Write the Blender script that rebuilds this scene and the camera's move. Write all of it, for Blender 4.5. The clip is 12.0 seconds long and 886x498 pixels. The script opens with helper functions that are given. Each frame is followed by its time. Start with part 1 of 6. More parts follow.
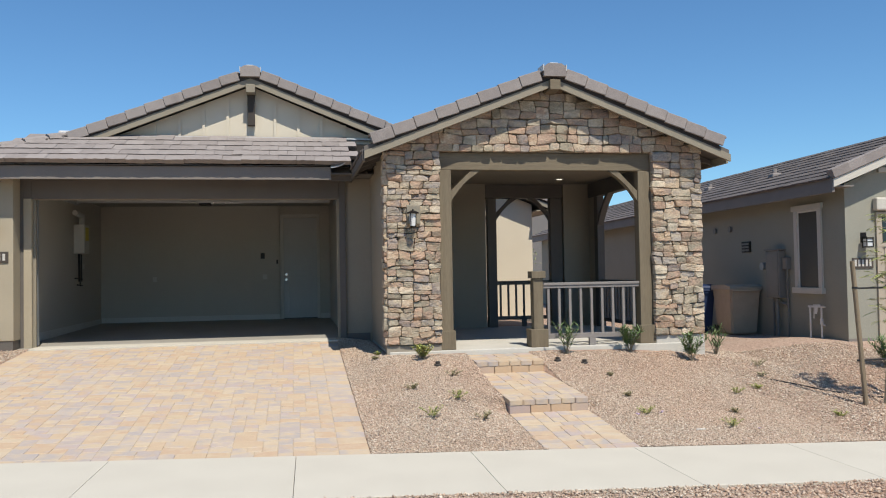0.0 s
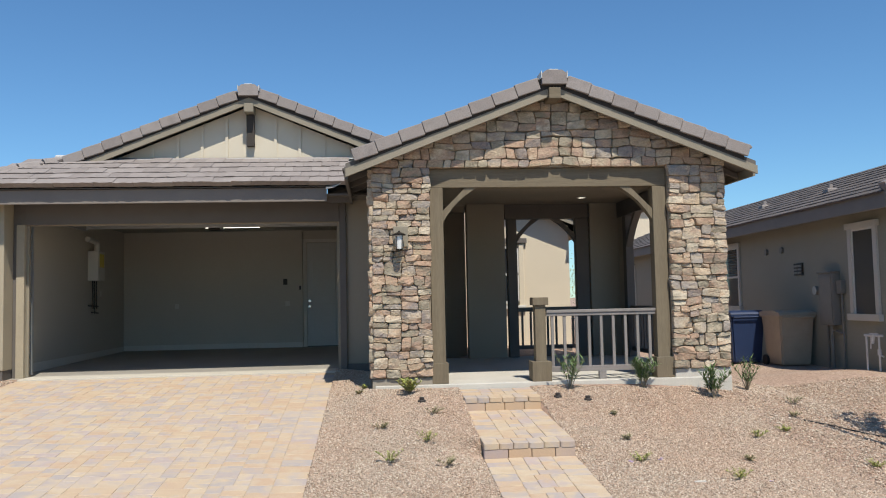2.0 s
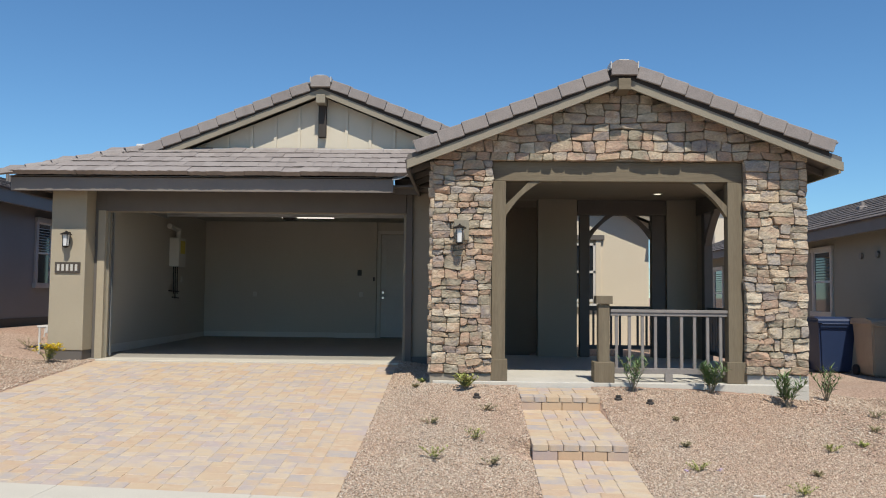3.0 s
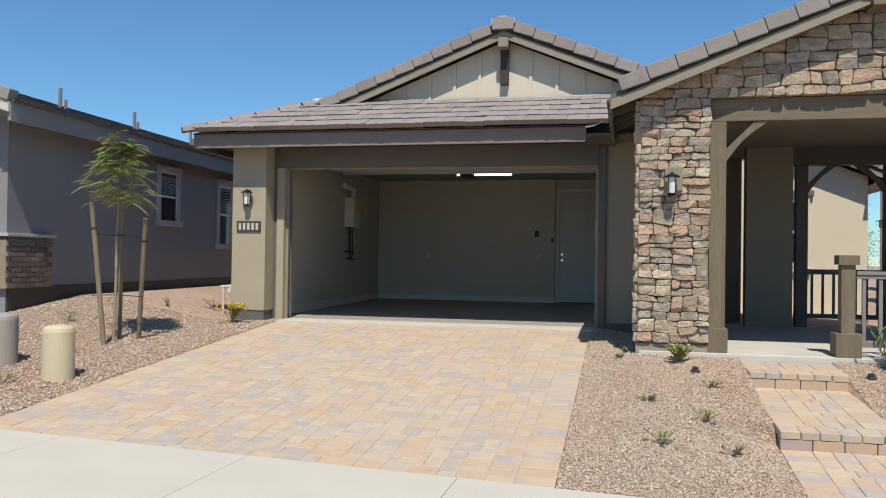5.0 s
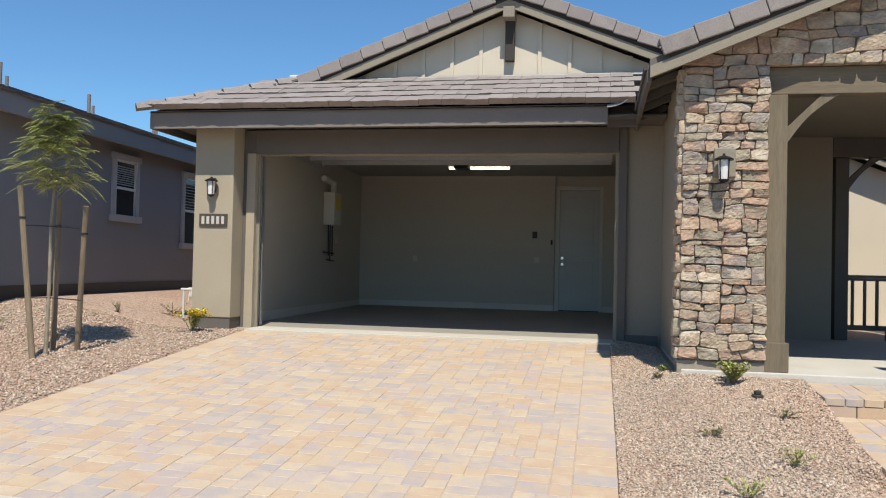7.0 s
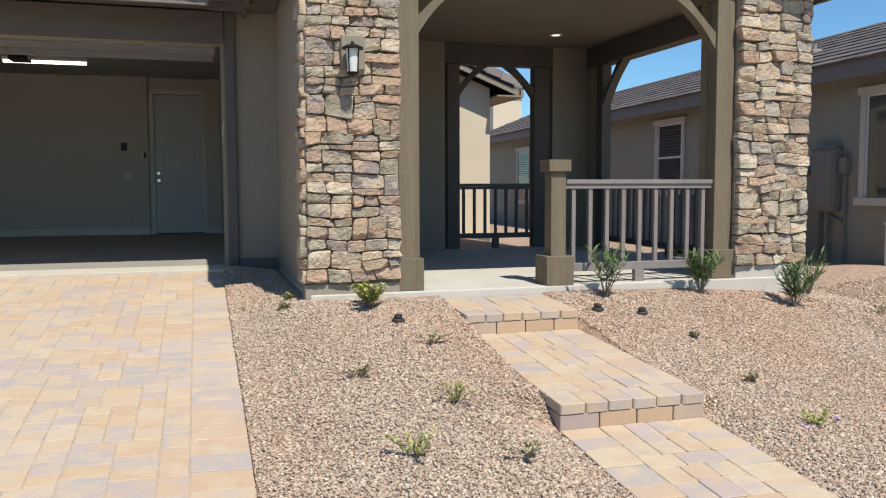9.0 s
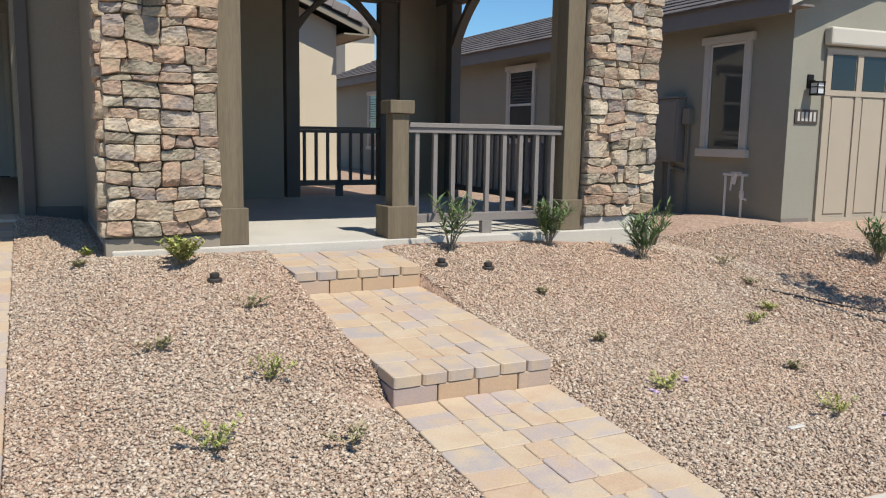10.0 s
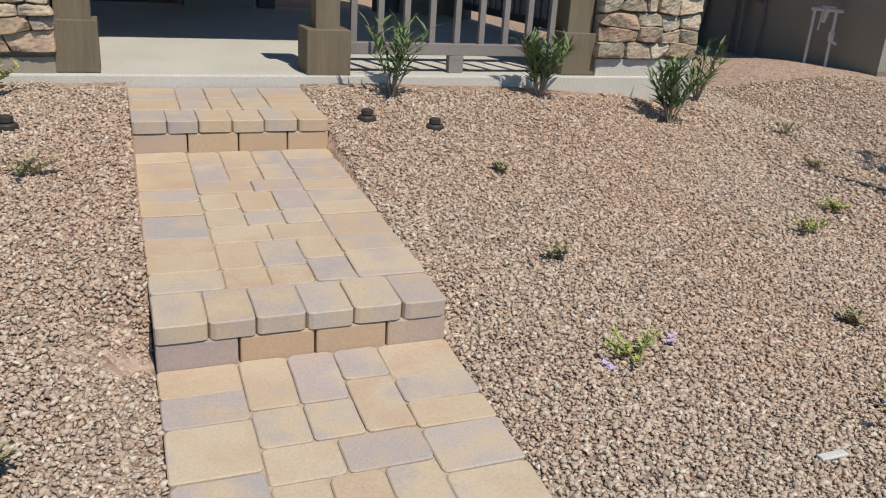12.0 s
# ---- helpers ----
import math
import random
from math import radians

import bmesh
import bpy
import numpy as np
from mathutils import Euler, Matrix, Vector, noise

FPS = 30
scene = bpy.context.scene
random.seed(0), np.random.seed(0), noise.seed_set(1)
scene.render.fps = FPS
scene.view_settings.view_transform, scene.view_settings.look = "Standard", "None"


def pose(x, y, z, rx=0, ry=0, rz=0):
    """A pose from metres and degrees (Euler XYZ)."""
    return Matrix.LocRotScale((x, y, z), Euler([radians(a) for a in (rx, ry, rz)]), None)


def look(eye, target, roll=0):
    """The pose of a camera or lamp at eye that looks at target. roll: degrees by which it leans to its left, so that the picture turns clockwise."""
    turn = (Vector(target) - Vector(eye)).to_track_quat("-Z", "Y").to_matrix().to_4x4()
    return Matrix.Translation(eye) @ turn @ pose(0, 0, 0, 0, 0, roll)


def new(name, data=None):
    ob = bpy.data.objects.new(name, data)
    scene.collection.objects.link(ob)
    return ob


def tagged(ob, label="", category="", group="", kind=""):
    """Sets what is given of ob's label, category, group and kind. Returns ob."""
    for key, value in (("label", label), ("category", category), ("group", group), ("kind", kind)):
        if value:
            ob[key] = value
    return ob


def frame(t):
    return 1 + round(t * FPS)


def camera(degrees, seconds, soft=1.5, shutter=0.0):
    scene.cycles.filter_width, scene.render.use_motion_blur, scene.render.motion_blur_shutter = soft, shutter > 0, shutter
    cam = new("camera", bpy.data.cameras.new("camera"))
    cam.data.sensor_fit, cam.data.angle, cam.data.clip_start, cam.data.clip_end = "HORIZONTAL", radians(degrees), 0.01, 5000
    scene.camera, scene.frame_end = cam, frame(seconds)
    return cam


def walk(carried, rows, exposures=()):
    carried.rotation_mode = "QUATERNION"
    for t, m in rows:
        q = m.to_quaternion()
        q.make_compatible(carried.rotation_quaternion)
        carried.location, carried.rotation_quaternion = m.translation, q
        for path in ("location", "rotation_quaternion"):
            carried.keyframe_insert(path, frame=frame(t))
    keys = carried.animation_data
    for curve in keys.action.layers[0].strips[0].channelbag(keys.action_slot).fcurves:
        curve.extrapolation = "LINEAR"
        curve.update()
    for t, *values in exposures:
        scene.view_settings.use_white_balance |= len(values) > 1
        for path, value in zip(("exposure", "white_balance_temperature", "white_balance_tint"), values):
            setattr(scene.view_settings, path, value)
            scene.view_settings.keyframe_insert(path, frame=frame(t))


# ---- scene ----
cam = camera(57.0, 12.0, soft=1.1)
PATH = [
    (0, (-2.151, -11.924, 1.596), (-1.793, -9.957, 1.655), -1.0),
    (0.5, (-1.797, -11.732, 1.613), (-1.345, -9.784, 1.666), -1.7),
    (1, (-1.397, -11.533, 1.621), (-0.927, -9.59, 1.685), -1.7),
    (1.5, (-1.068, -11.372, 1.603), (-0.68, -9.412, 1.695), -1.3),
    (2, (-0.795, -11.136, 1.601), (-0.626, -9.147, 1.724), -1.2),
    (2.5, (-0.54, -11.039, 1.581), (-0.397, -9.048, 1.713), -1.1),
    (3, (-0.387, -10.967, 1.591), (-0.44, -8.971, 1.703), 0.6),
    (3.5, (-0.441, -10.909, 1.559), (-0.757, -8.935, 1.622), 1.0),
    (3.7, (-0.512, -10.827, 1.554), (-0.927, -8.871, 1.59), 1.3),
    (5.5, (-1.16, -9.508, 1.459), (-1.593, -7.555, 1.483), 0.8),
    (6, (-1.308, -9.131, 1.435), (-1.734, -7.178, 1.468), 1.0),
    (6.5, (-1.411, -8.771, 1.449), (-1.832, -6.817, 1.493), 0.9),
    (6.7, (-1.491, -8.592, 1.426), (-1.91, -6.637, 1.471), 1.1),
    (8.3, (-1.812, -7.219, 1.362), (-1.644, -5.227, 1.319), 0.2),
    (8.5, (-1.807, -7.104, 1.358), (-1.552, -5.122, 1.279), 0.2),
    (9, (-1.674, -6.844, 1.346), (-1.104, -4.933, 1.197), -0.2),
    (9.5, (-1.526, -6.556, 1.316), (-0.639, -4.784, 1.04), 0.9),
    (10, (-1.291, -6.277, 1.317), (-0.398, -4.509, 1.041), 0.9),
    (10.5, (-0.902, -6.001, 1.327), (-0.021, -4.223, 1.08), 1.1),
    (11, (-0.457, -5.64, 1.248), (0.404, -3.869, 0.902), 1.4),
    (11.5, (-0.079, -5.339, 1.239), (0.717, -3.63, 0.569), 3.3),
    (12, (0.27, -4.958, 1.24), (0.986, -3.226, 0.542), 3.8),
]
walk(cam, [(t, look(eye, target, roll)) for t, eye, target, roll in PATH],
     exposures=[(0.0, 0.07), (2.5, 0.05), (3.5, -0.08), (5.5, 0.05), (8.5, 0.18), (9.5, 0.08), (10.5, 0.05), (11.0, 0.03), (11.5, -0.2), (12.0, -0.24)])

# ---------------------------------------------------------------- light
SUN_DIR = Vector((0.115, -0.515, 0.847)).normalized()
sun = new("sun", bpy.data.lights.new("sun", "SUN"))
sun.data.energy, sun.data.angle, sun.data.color = 5.0, radians(0.53), (1.0, 0.935, 0.825)
sun.matrix_world = Matrix.Translation((0, -20, 30)) @ SUN_DIR.to_track_quat("Z", "Y").to_matrix().to_4x4()

world = bpy.data.worlds.new("sky")
scene.world = world
world.use_nodes = True
wn = world.node_tree.nodes
sky = wn.new("ShaderNodeTexSky")
sky.sky_type, sky.sun_disc = "NISHITA", False
sky.sun_elevation, sky.sun_rotation = math.asin(SUN_DIR.z), math.atan2(SUN_DIR.x, SUN_DIR.y)
sky.altitude, sky.air_density, sky.dust_density, sky.ozone_density = 0, 1.0, 0.0, 4.0
wn["Background"].inputs["Strength"].default_value = 0.103
balance = wn.new("ShaderNodeVectorMath")
balance.operation = "MULTIPLY"
balance.inputs[1].default_value = (0.72, 1.02, 1.19)
world.node_tree.links.new(sky.outputs["Color"], balance.inputs[0])
world.node_tree.links.new(balance.outputs["Vector"], wn["Background"].inputs["Color"])

# ---------------------------------------------------------------- materials
def mat(name, c1, c2=None, scale=2.0, fine=60.0, rough=0.8, bump=0.25, dist=0.004, metal=0.0,
        shades=None, by="object", stretch=(1, 1, 1), mottle=0.35, spec=0.4, coarse_bump=0.0, grainy=0.13):
    """Two-scale noise colour and relief; shades: colours picked piece by piece."""
    m = bpy.data.materials.new(name)
    m.use_nodes = True
    nt = m.node_tree
    n, l = nt.nodes, nt.links
    p = n["Principled BSDF"]
    p.inputs["Roughness"].default_value, p.inputs["Metallic"].default_value = rough, metal
    p.inputs["Specular IOR Level"].default_value = spec
    co = n.new("ShaderNodeTexCoord")
    vec = n.new("ShaderNodeMapping")
    vec.inputs["Scale"].default_value = stretch
    l.new(co.outputs["Object"], vec.inputs["Vector"])
    info = None
    if shades:
        if by == "object":
            info = n.new("ShaderNodeObjectInfo")
            rnd = info.outputs["Random"]
            off = n.new("ShaderNodeVectorMath"); off.operation = "SCALE"
            off.inputs[0].default_value = (37.0, 91.0, 53.0)
            l.new(rnd, off.inputs["Scale"])
            l.new(off.outputs["Vector"], vec.inputs["Location"])
        else:
            info = n.new("ShaderNodeNewGeometry")
            rnd = info.outputs["Random Per Island"]
    big = n.new("ShaderNodeTexNoise"); big.inputs["Scale"].default_value = scale; big.inputs["Detail"].default_value = 4
    fin = n.new("ShaderNodeTexNoise"); fin.inputs["Scale"].default_value = fine; fin.inputs["Detail"].default_value = 3
    for t in (big, fin):
        l.new(vec.outputs["Vector"], t.inputs["Vector"])
    c2 = c2 or tuple(v * 0.75 for v in c1)
    if shades:
        ramp = n.new("ShaderNodeValToRGB")
        ramp.color_ramp.interpolation = "LINEAR"
        while len(ramp.color_ramp.elements) < len(shades):
            ramp.color_ramp.elements.new(0.5)
        for i, c in enumerate(shades):
            ramp.color_ramp.elements[i].position = i / max(1, len(shades) - 1)
            ramp.color_ramp.elements[i].color = (*c, 1)
        jit = n.new("ShaderNodeMath"); jit.operation = "MULTIPLY_ADD"
        l.new(big.outputs["Fac"], jit.inputs[0]); jit.inputs[1].default_value = mottle
        l.new(rnd, jit.inputs[2])
        sub = n.new("ShaderNodeMath"); sub.operation = "SUBTRACT"; sub.inputs[1].default_value = mottle / 2
        l.new(jit.outputs[0], sub.inputs[0]); l.new(sub.outputs[0], ramp.inputs["Fac"])
        base = ramp.outputs["Color"]
    else:
        mr = n.new("ShaderNodeMapRange"); mr.inputs["From Min"].default_value = 0.3; mr.inputs["From Max"].default_value = 0.7
        l.new(big.outputs["Fac"], mr.inputs["Value"])
        mx = n.new("ShaderNodeMix"); mx.data_type = "RGBA"
        l.new(mr.outputs["Result"], mx.inputs["Factor"])
        mx.inputs["A"].default_value, mx.inputs["B"].default_value = (*c1, 1), (*c2, 1)
        base = mx.outputs["Result"]
    grain = n.new("ShaderNodeMapRange")
    grain.inputs["From Min"].default_value, grain.inputs["From Max"].default_value = 0.3, 0.7
    grain.inputs["To Min"].default_value, grain.inputs["To Max"].default_value = 1 - grainy, 1 + grainy
    l.new(fin.outputs["Fac"], grain.inputs["Value"])
    mul = n.new("ShaderNodeVectorMath"); mul.operation = "SCALE"
    l.new(base, mul.inputs[0]); l.new(grain.outputs["Result"], mul.inputs["Scale"])
    l.new(mul.outputs["Vector"], p.inputs["Base Color"])
    last = None
    for src, st, di in ((fin, bump, dist * 0.3), (big, coarse_bump, dist * 4)):
        if st > 0:
            b = n.new("ShaderNodeBump"); b.inputs["Strength"].default_value = st; b.inputs["Distance"].default_value = di
            l.new(src.outputs["Fac"], b.inputs["Height"])
            if last: l.new(last.outputs["Normal"], b.inputs["Normal"])
            last = b
    if last: l.new(last.outputs["Normal"], p.inputs["Normal"])
    return m


def plain(name, c, rough=0.5, metal=0.0, emit=0.0):
    m = mat(name, c, tuple(v * 0.9 for v in c), 6, 150, rough, 0.05, 0.001, metal)
    if emit:
        p = m.node_tree.nodes["Principled BSDF"]
        p.inputs["Emission Color"].default_value, p.inputs["Emission Strength"].default_value = (*c, 1), emit
    return m


def glass(name, tint=(0.02, 0.025, 0.03)):
    m = bpy.data.materials.new(name); m.use_nodes = True
    p = m.node_tree.nodes["Principled BSDF"]
    p.inputs["Base Color"].default_value = (*tint, 1)
    p.inputs["Roughness"].default_value = 0.04
    p.inputs["Specular IOR Level"].default_value = 0.5
    return m


TAN = (0.60, 0.41, 0.22)
PAVER_SHADES = [(0.499, 0.391, 0.264), (0.47, 0.335, 0.227), (0.499, 0.401, 0.288), (0.394, 0.336, 0.309), (0.479, 0.363, 0.249), (0.517, 0.42, 0.298), (0.418, 0.345, 0.319),
                (0.479, 0.354, 0.24), (0.499, 0.383, 0.26), (0.429, 0.369, 0.329), (0.508, 0.401, 0.274), (0.379, 0.336, 0.314), (0.489, 0.378, 0.264)]
STONE_SHADES = [(0.36, 0.28, 0.186), (0.41, 0.275, 0.192), (0.265, 0.231, 0.167), (0.47, 0.388, 0.28), (0.245, 0.205, 0.184), (0.429, 0.3, 0.202),
                (0.529, 0.452, 0.339), (0.255, 0.221, 0.161), (0.37, 0.254, 0.185), (0.44, 0.359, 0.255), (0.295, 0.261, 0.231), (0.49, 0.383, 0.266)]
TILE_SHADES = [(0.245, 0.215, 0.20), (0.275, 0.243, 0.225), (0.225, 0.197, 0.182), (0.295, 0.262, 0.243), (0.255, 0.225, 0.208)]
M = dict(
    # one stucco paint in two tones: darker for shaded walls, paler for sunlit pier
    stucco=mat("shaded_stucco", (0.31, 0.272, 0.213), (0.29, 0.254, 0.199), 1.2, 140, 0.92, 0.5, 0.004, coarse_bump=0.1),
    stucco_sunlit=mat("sunlit_stucco", (0.385, 0.33, 0.24), (0.355, 0.305, 0.22), 1.2, 140, 0.92, 0.5, 0.004, coarse_bump=0.1),
    # real trim paint; also stands in for shade on timber deep in the porch
    trim=mat("taupe_trim_and_shade_paint", (0.135, 0.12, 0.106), (0.12, 0.107, 0.095), 3, 160, 0.75, 0.3, 0.002),
    timber=mat("taupe_painted_rough_timber", (0.185, 0.150, 0.098), (0.145, 0.115, 0.075), 2.2, 26, 0.8, 0.6, 0.004, stretch=(0.35, 6, 6), coarse_bump=0.3),
    timber_v=mat("taupe_painted_upright_timber", (0.185, 0.150, 0.098), (0.145, 0.115, 0.075), 2.2, 26, 0.8, 0.6, 0.004, stretch=(6, 6, 0.35), coarse_bump=0.3),
    rail=mat("grey_painted_rail", (0.25, 0.225, 0.205), (0.21, 0.19, 0.175), 3, 120, 0.55, 0.15, 0.002),
    board=mat("cream_board_and_batten", (0.60, 0.54, 0.425), (0.57, 0.51, 0.40), 2, 120, 0.8, 0.2, 0.002),
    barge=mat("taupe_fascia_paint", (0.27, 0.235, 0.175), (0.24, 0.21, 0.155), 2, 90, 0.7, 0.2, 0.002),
    stone=mat("ledgestone", TAN, shades=STONE_SHADES, scale=5, fine=40, rough=0.92, bump=0.7, dist=0.022, mottle=0.40, coarse_bump=0.2, grainy=0.20, stretch=(0.8, 1, 1.5)),
    mortar=mat("brown_mortar", (0.29, 0.24, 0.175), (0.23, 0.19, 0.14), 8, 120, 0.95, 0.6, 0.006),
    tile=mat("concrete_roof_tile", TAN, shades=TILE_SHADES, scale=7, fine=70, rough=0.88, bump=0.5, dist=0.005, mottle=0.5),
    tile_far=mat("weathered_roof_tile", TAN, shades=[(0.10, 0.085, 0.08), (0.14, 0.12, 0.11), (0.085, 0.075, 0.07), (0.16, 0.135, 0.12)], by="island", scale=5, fine=60, rough=0.9, bump=0.4, dist=0.006),
    underlay=mat("roof_underlay", (0.05, 0.043, 0.038), None, 3, 80, 0.9),
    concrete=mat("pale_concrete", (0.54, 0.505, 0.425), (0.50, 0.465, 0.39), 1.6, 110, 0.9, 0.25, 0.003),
    slab=mat("porch_concrete", (0.54, 0.515, 0.455), (0.48, 0.455, 0.40), 2.0, 110, 0.85, 0.25, 0.003),
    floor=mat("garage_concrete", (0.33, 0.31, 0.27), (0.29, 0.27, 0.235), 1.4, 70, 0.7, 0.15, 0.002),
    paver=mat("tumbled_paver", TAN, shades=PAVER_SHADES, scale=5, fine=120, rough=0.92, bump=0.35, dist=0.004, mottle=0.36, grainy=0.08),
    riser_paver=mat("tumbled_riser_paver", TAN, shades=[(0.47, 0.34, 0.225), (0.455, 0.315, 0.205), (0.37, 0.295, 0.27), (0.48, 0.355, 0.235), (0.46, 0.325, 0.21)], scale=5, fine=120, rough=0.92, bump=0.35, dist=0.004, mottle=0.36, grainy=0.08),
    paver_rest=mat("tumbled_paver_field", TAN, shades=PAVER_SHADES, by="island", scale=5, fine=120, rough=0.92, bump=0.35, dist=0.004, mottle=0.36, grainy=0.08),
    sand=mat("joint_sand", (0.46, 0.375, 0.275), (0.39, 0.315, 0.23), 12, 200, 0.95, 0.5, 0.003),
    pebble=mat("crushed_gravel", TAN, shades=[(0.455, 0.354, 0.270), (0.554, 0.460, 0.365), (0.277, 0.207, 0.155), (0.505, 0.415, 0.325), (0.455, 0.319, 0.235), (0.653, 0.572, 0.465), (0.337, 0.258, 0.195), (0.515, 0.380, 0.285)], by="island", scale=30, fine=160, rough=0.95, bump=0.4, dist=0.003, mottle=0.1),
    wing_stucco=mat("cream_stucco", (0.63, 0.555, 0.425), (0.60, 0.525, 0.40), 1.2, 140, 0.92, 0.5, 0.004),
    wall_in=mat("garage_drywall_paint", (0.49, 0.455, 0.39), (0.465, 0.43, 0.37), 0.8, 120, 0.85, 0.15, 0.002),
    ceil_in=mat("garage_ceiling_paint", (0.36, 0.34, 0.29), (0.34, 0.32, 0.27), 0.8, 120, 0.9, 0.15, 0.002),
    white=mat("white_trim_paint", (0.60, 0.58, 0.53), (0.56, 0.54, 0.49), 2, 120, 0.55, 0.1, 0.001),
    door_white=mat("grey_white_door_paint", (0.50, 0.505, 0.49), (0.47, 0.475, 0.46), 1.5, 120, 0.45, 0.08, 0.001),
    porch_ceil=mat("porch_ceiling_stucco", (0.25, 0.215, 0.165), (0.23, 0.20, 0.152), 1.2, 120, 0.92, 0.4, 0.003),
    nbr_stucco=mat("sage_grey_stucco", (0.30, 0.29, 0.235), (0.28, 0.27, 0.218), 1.0, 130, 0.92, 0.5, 0.004),
    nbr_trim=mat("pale_trim_paint", (0.55, 0.52, 0.45), (0.52, 0.49, 0.42), 2, 120, 0.7, 0.1, 0.002),
    nbr_fascia=mat("brown_grey_fascia_paint", (0.21, 0.185, 0.16), (0.19, 0.165, 0.145), 2, 120, 0.7, 0.1, 0.002),
    nbr_door=mat("tan_garage_door_paint", (0.42, 0.36, 0.275), (0.40, 0.34, 0.26), 1.5, 120, 0.55, 0.1, 0.001),
    slate_stucco=mat("slate_grey_stucco", (0.23, 0.23, 0.235), (0.213, 0.213, 0.219), 1.0, 130, 0.92, 0.5, 0.004),
    slate_fascia=mat("slate_fascia_paint", (0.24, 0.23, 0.22), (0.22, 0.21, 0.20), 2, 120, 0.7, 0.1, 0.002),
    slate_trim=mat("grey_window_trim", (0.40, 0.39, 0.38), (0.37, 0.36, 0.35), 2, 120, 0.7, 0.1, 0.002),
    brick=mat("brown_brick", TAN, shades=[(0.13, 0.085, 0.075), (0.19, 0.13, 0.11), (0.10, 0.075, 0.07), (0.22, 0.165, 0.145)], scale=8, fine=80, rough=0.9, bump=0.5, dist=0.004),
    dark_metal=plain("dark_bronze_metal", (0.022, 0.019, 0.017), 0.45, 0.6),
    frost=plain("frosted_lamp_glass", (0.70, 0.70, 0.67), 0.35),
    dark_timber=mat("dark_brown_timber", (0.055, 0.045, 0.036), (0.045, 0.037, 0.03), 3, 60, 0.8, 0.3, 0.002),
    plaque=plain("dark_brown_plaque", (0.075, 0.06, 0.048), 0.6),
    numeral=plain("pale_numeral_paint", (0.55, 0.52, 0.46), 0.6),
    chrome=plain("brushed_nickel", (0.6, 0.58, 0.55), 0.25, 1.0),
    steel=plain("galvanised_steel", (0.40, 0.41, 0.42), 0.45, 0.7),
    black=plain("black_plastic", (0.02, 0.02, 0.02), 0.5),
    tube=plain("fluorescent_tube", (1.0, 0.93, 0.80), 0.4, 0, 3.0),
    lens_glow=plain("recessed_lamp_lens", (1.0, 0.90, 0.74), 0.4, 0, 1.1),
    pvc=plain("white_painted_pipe", (0.62, 0.60, 0.56), 0.5),
    box_grey=plain("grey_utility_paint", (0.20, 0.19, 0.17), 0.5),
    bin_tan=plain("tan_bin_plastic", (0.40, 0.325, 0.24), 0.55),
    bin_blue=plain("blue_bin_plastic", (0.018, 0.035, 0.09), 0.5),
    bollard=mat("cream_bollard_paint", (0.58, 0.50, 0.33), (0.54, 0.46, 0.30), 3, 160, 0.6, 0.05, 0.001, grainy=0.04),
    bollard_grey=mat("grey_concrete_bollard", (0.35, 0.31, 0.27), (0.31, 0.28, 0.24), 3, 160, 0.8, 0.08, 0.001, grainy=0.05),
    stake=mat("weathered_stake_wood", (0.26, 0.20, 0.13), (0.17, 0.13, 0.085), 3, 30, 0.85, 0.5, 0.004, stretch=(6, 6, 0.4)),
    bark=mat("young_bark", (0.33, 0.28, 0.20), (0.20, 0.17, 0.12), 9, 70, 0.9, 0.5, 0.004),
    leaf=mat("oleander_leaf", TAN, shades=[(0.10, 0.165, 0.055), (0.15, 0.225, 0.08), (0.075, 0.13, 0.045), (0.18, 0.25, 0.10)], by="island", scale=20, fine=90, rough=0.5, bump=0.1),
    fern=mat("feathery_tree_leaf", TAN, shades=[(0.28, 0.33, 0.10), (0.38, 0.41, 0.14), (0.21, 0.26, 0.08), (0.43, 0.44, 0.18)], by="island", scale=20, fine=90, rough=0.55, bump=0.1),
    sprig=mat("lime_green_leaf", TAN, shades=[(0.30, 0.33, 0.08), (0.41, 0.42, 0.11), (0.24, 0.28, 0.075), (0.47, 0.45, 0.17)], by="island", scale=20, fine=90, rough=0.55, bump=0.1),
    dry=mat("dry_weed", TAN, shades=[(0.40, 0.34, 0.20), (0.31, 0.30, 0.15), (0.28, 0.24, 0.14), (0.46, 0.40, 0.26)], by="island", scale=20, fine=90, rough=0.8, bump=0.1),
    petal=plain("yellow_petal", (0.72, 0.55, 0.03), 0.6),
    lilac=plain("lilac_petal", (0.52, 0.40, 0.58), 0.6),
    fixture=plain("dark_landscape_fixture", (0.045, 0.038, 0.034), 0.6),
    hose=plain("black_hose", (0.025, 0.024, 0.024), 0.6),
    pane=glass("dark_window_glass"),
    # base tint lifted to paint a pale reflection into the pane
    pane_pale=glass("reflection_tinted_glass", (0.06, 0.065, 0.06)),
    blind_dark=plain("dark_blind", (0.05, 0.06, 0.065), 0.6),
    blind=plain("pale_blind", (0.30, 0.32, 0.31), 0.6),
    asphalt=mat("asphalt", (0.055, 0.053, 0.05), (0.045, 0.044, 0.042), 2, 120, 0.9, 0.5, 0.005),
    mortar_white=mat("flashing_white", (0.6, 0.6, 0.58), None, 6, 60, 0.6),
    label=plain("yellow_label", (0.65, 0.52, 0.10), 0.6),
)


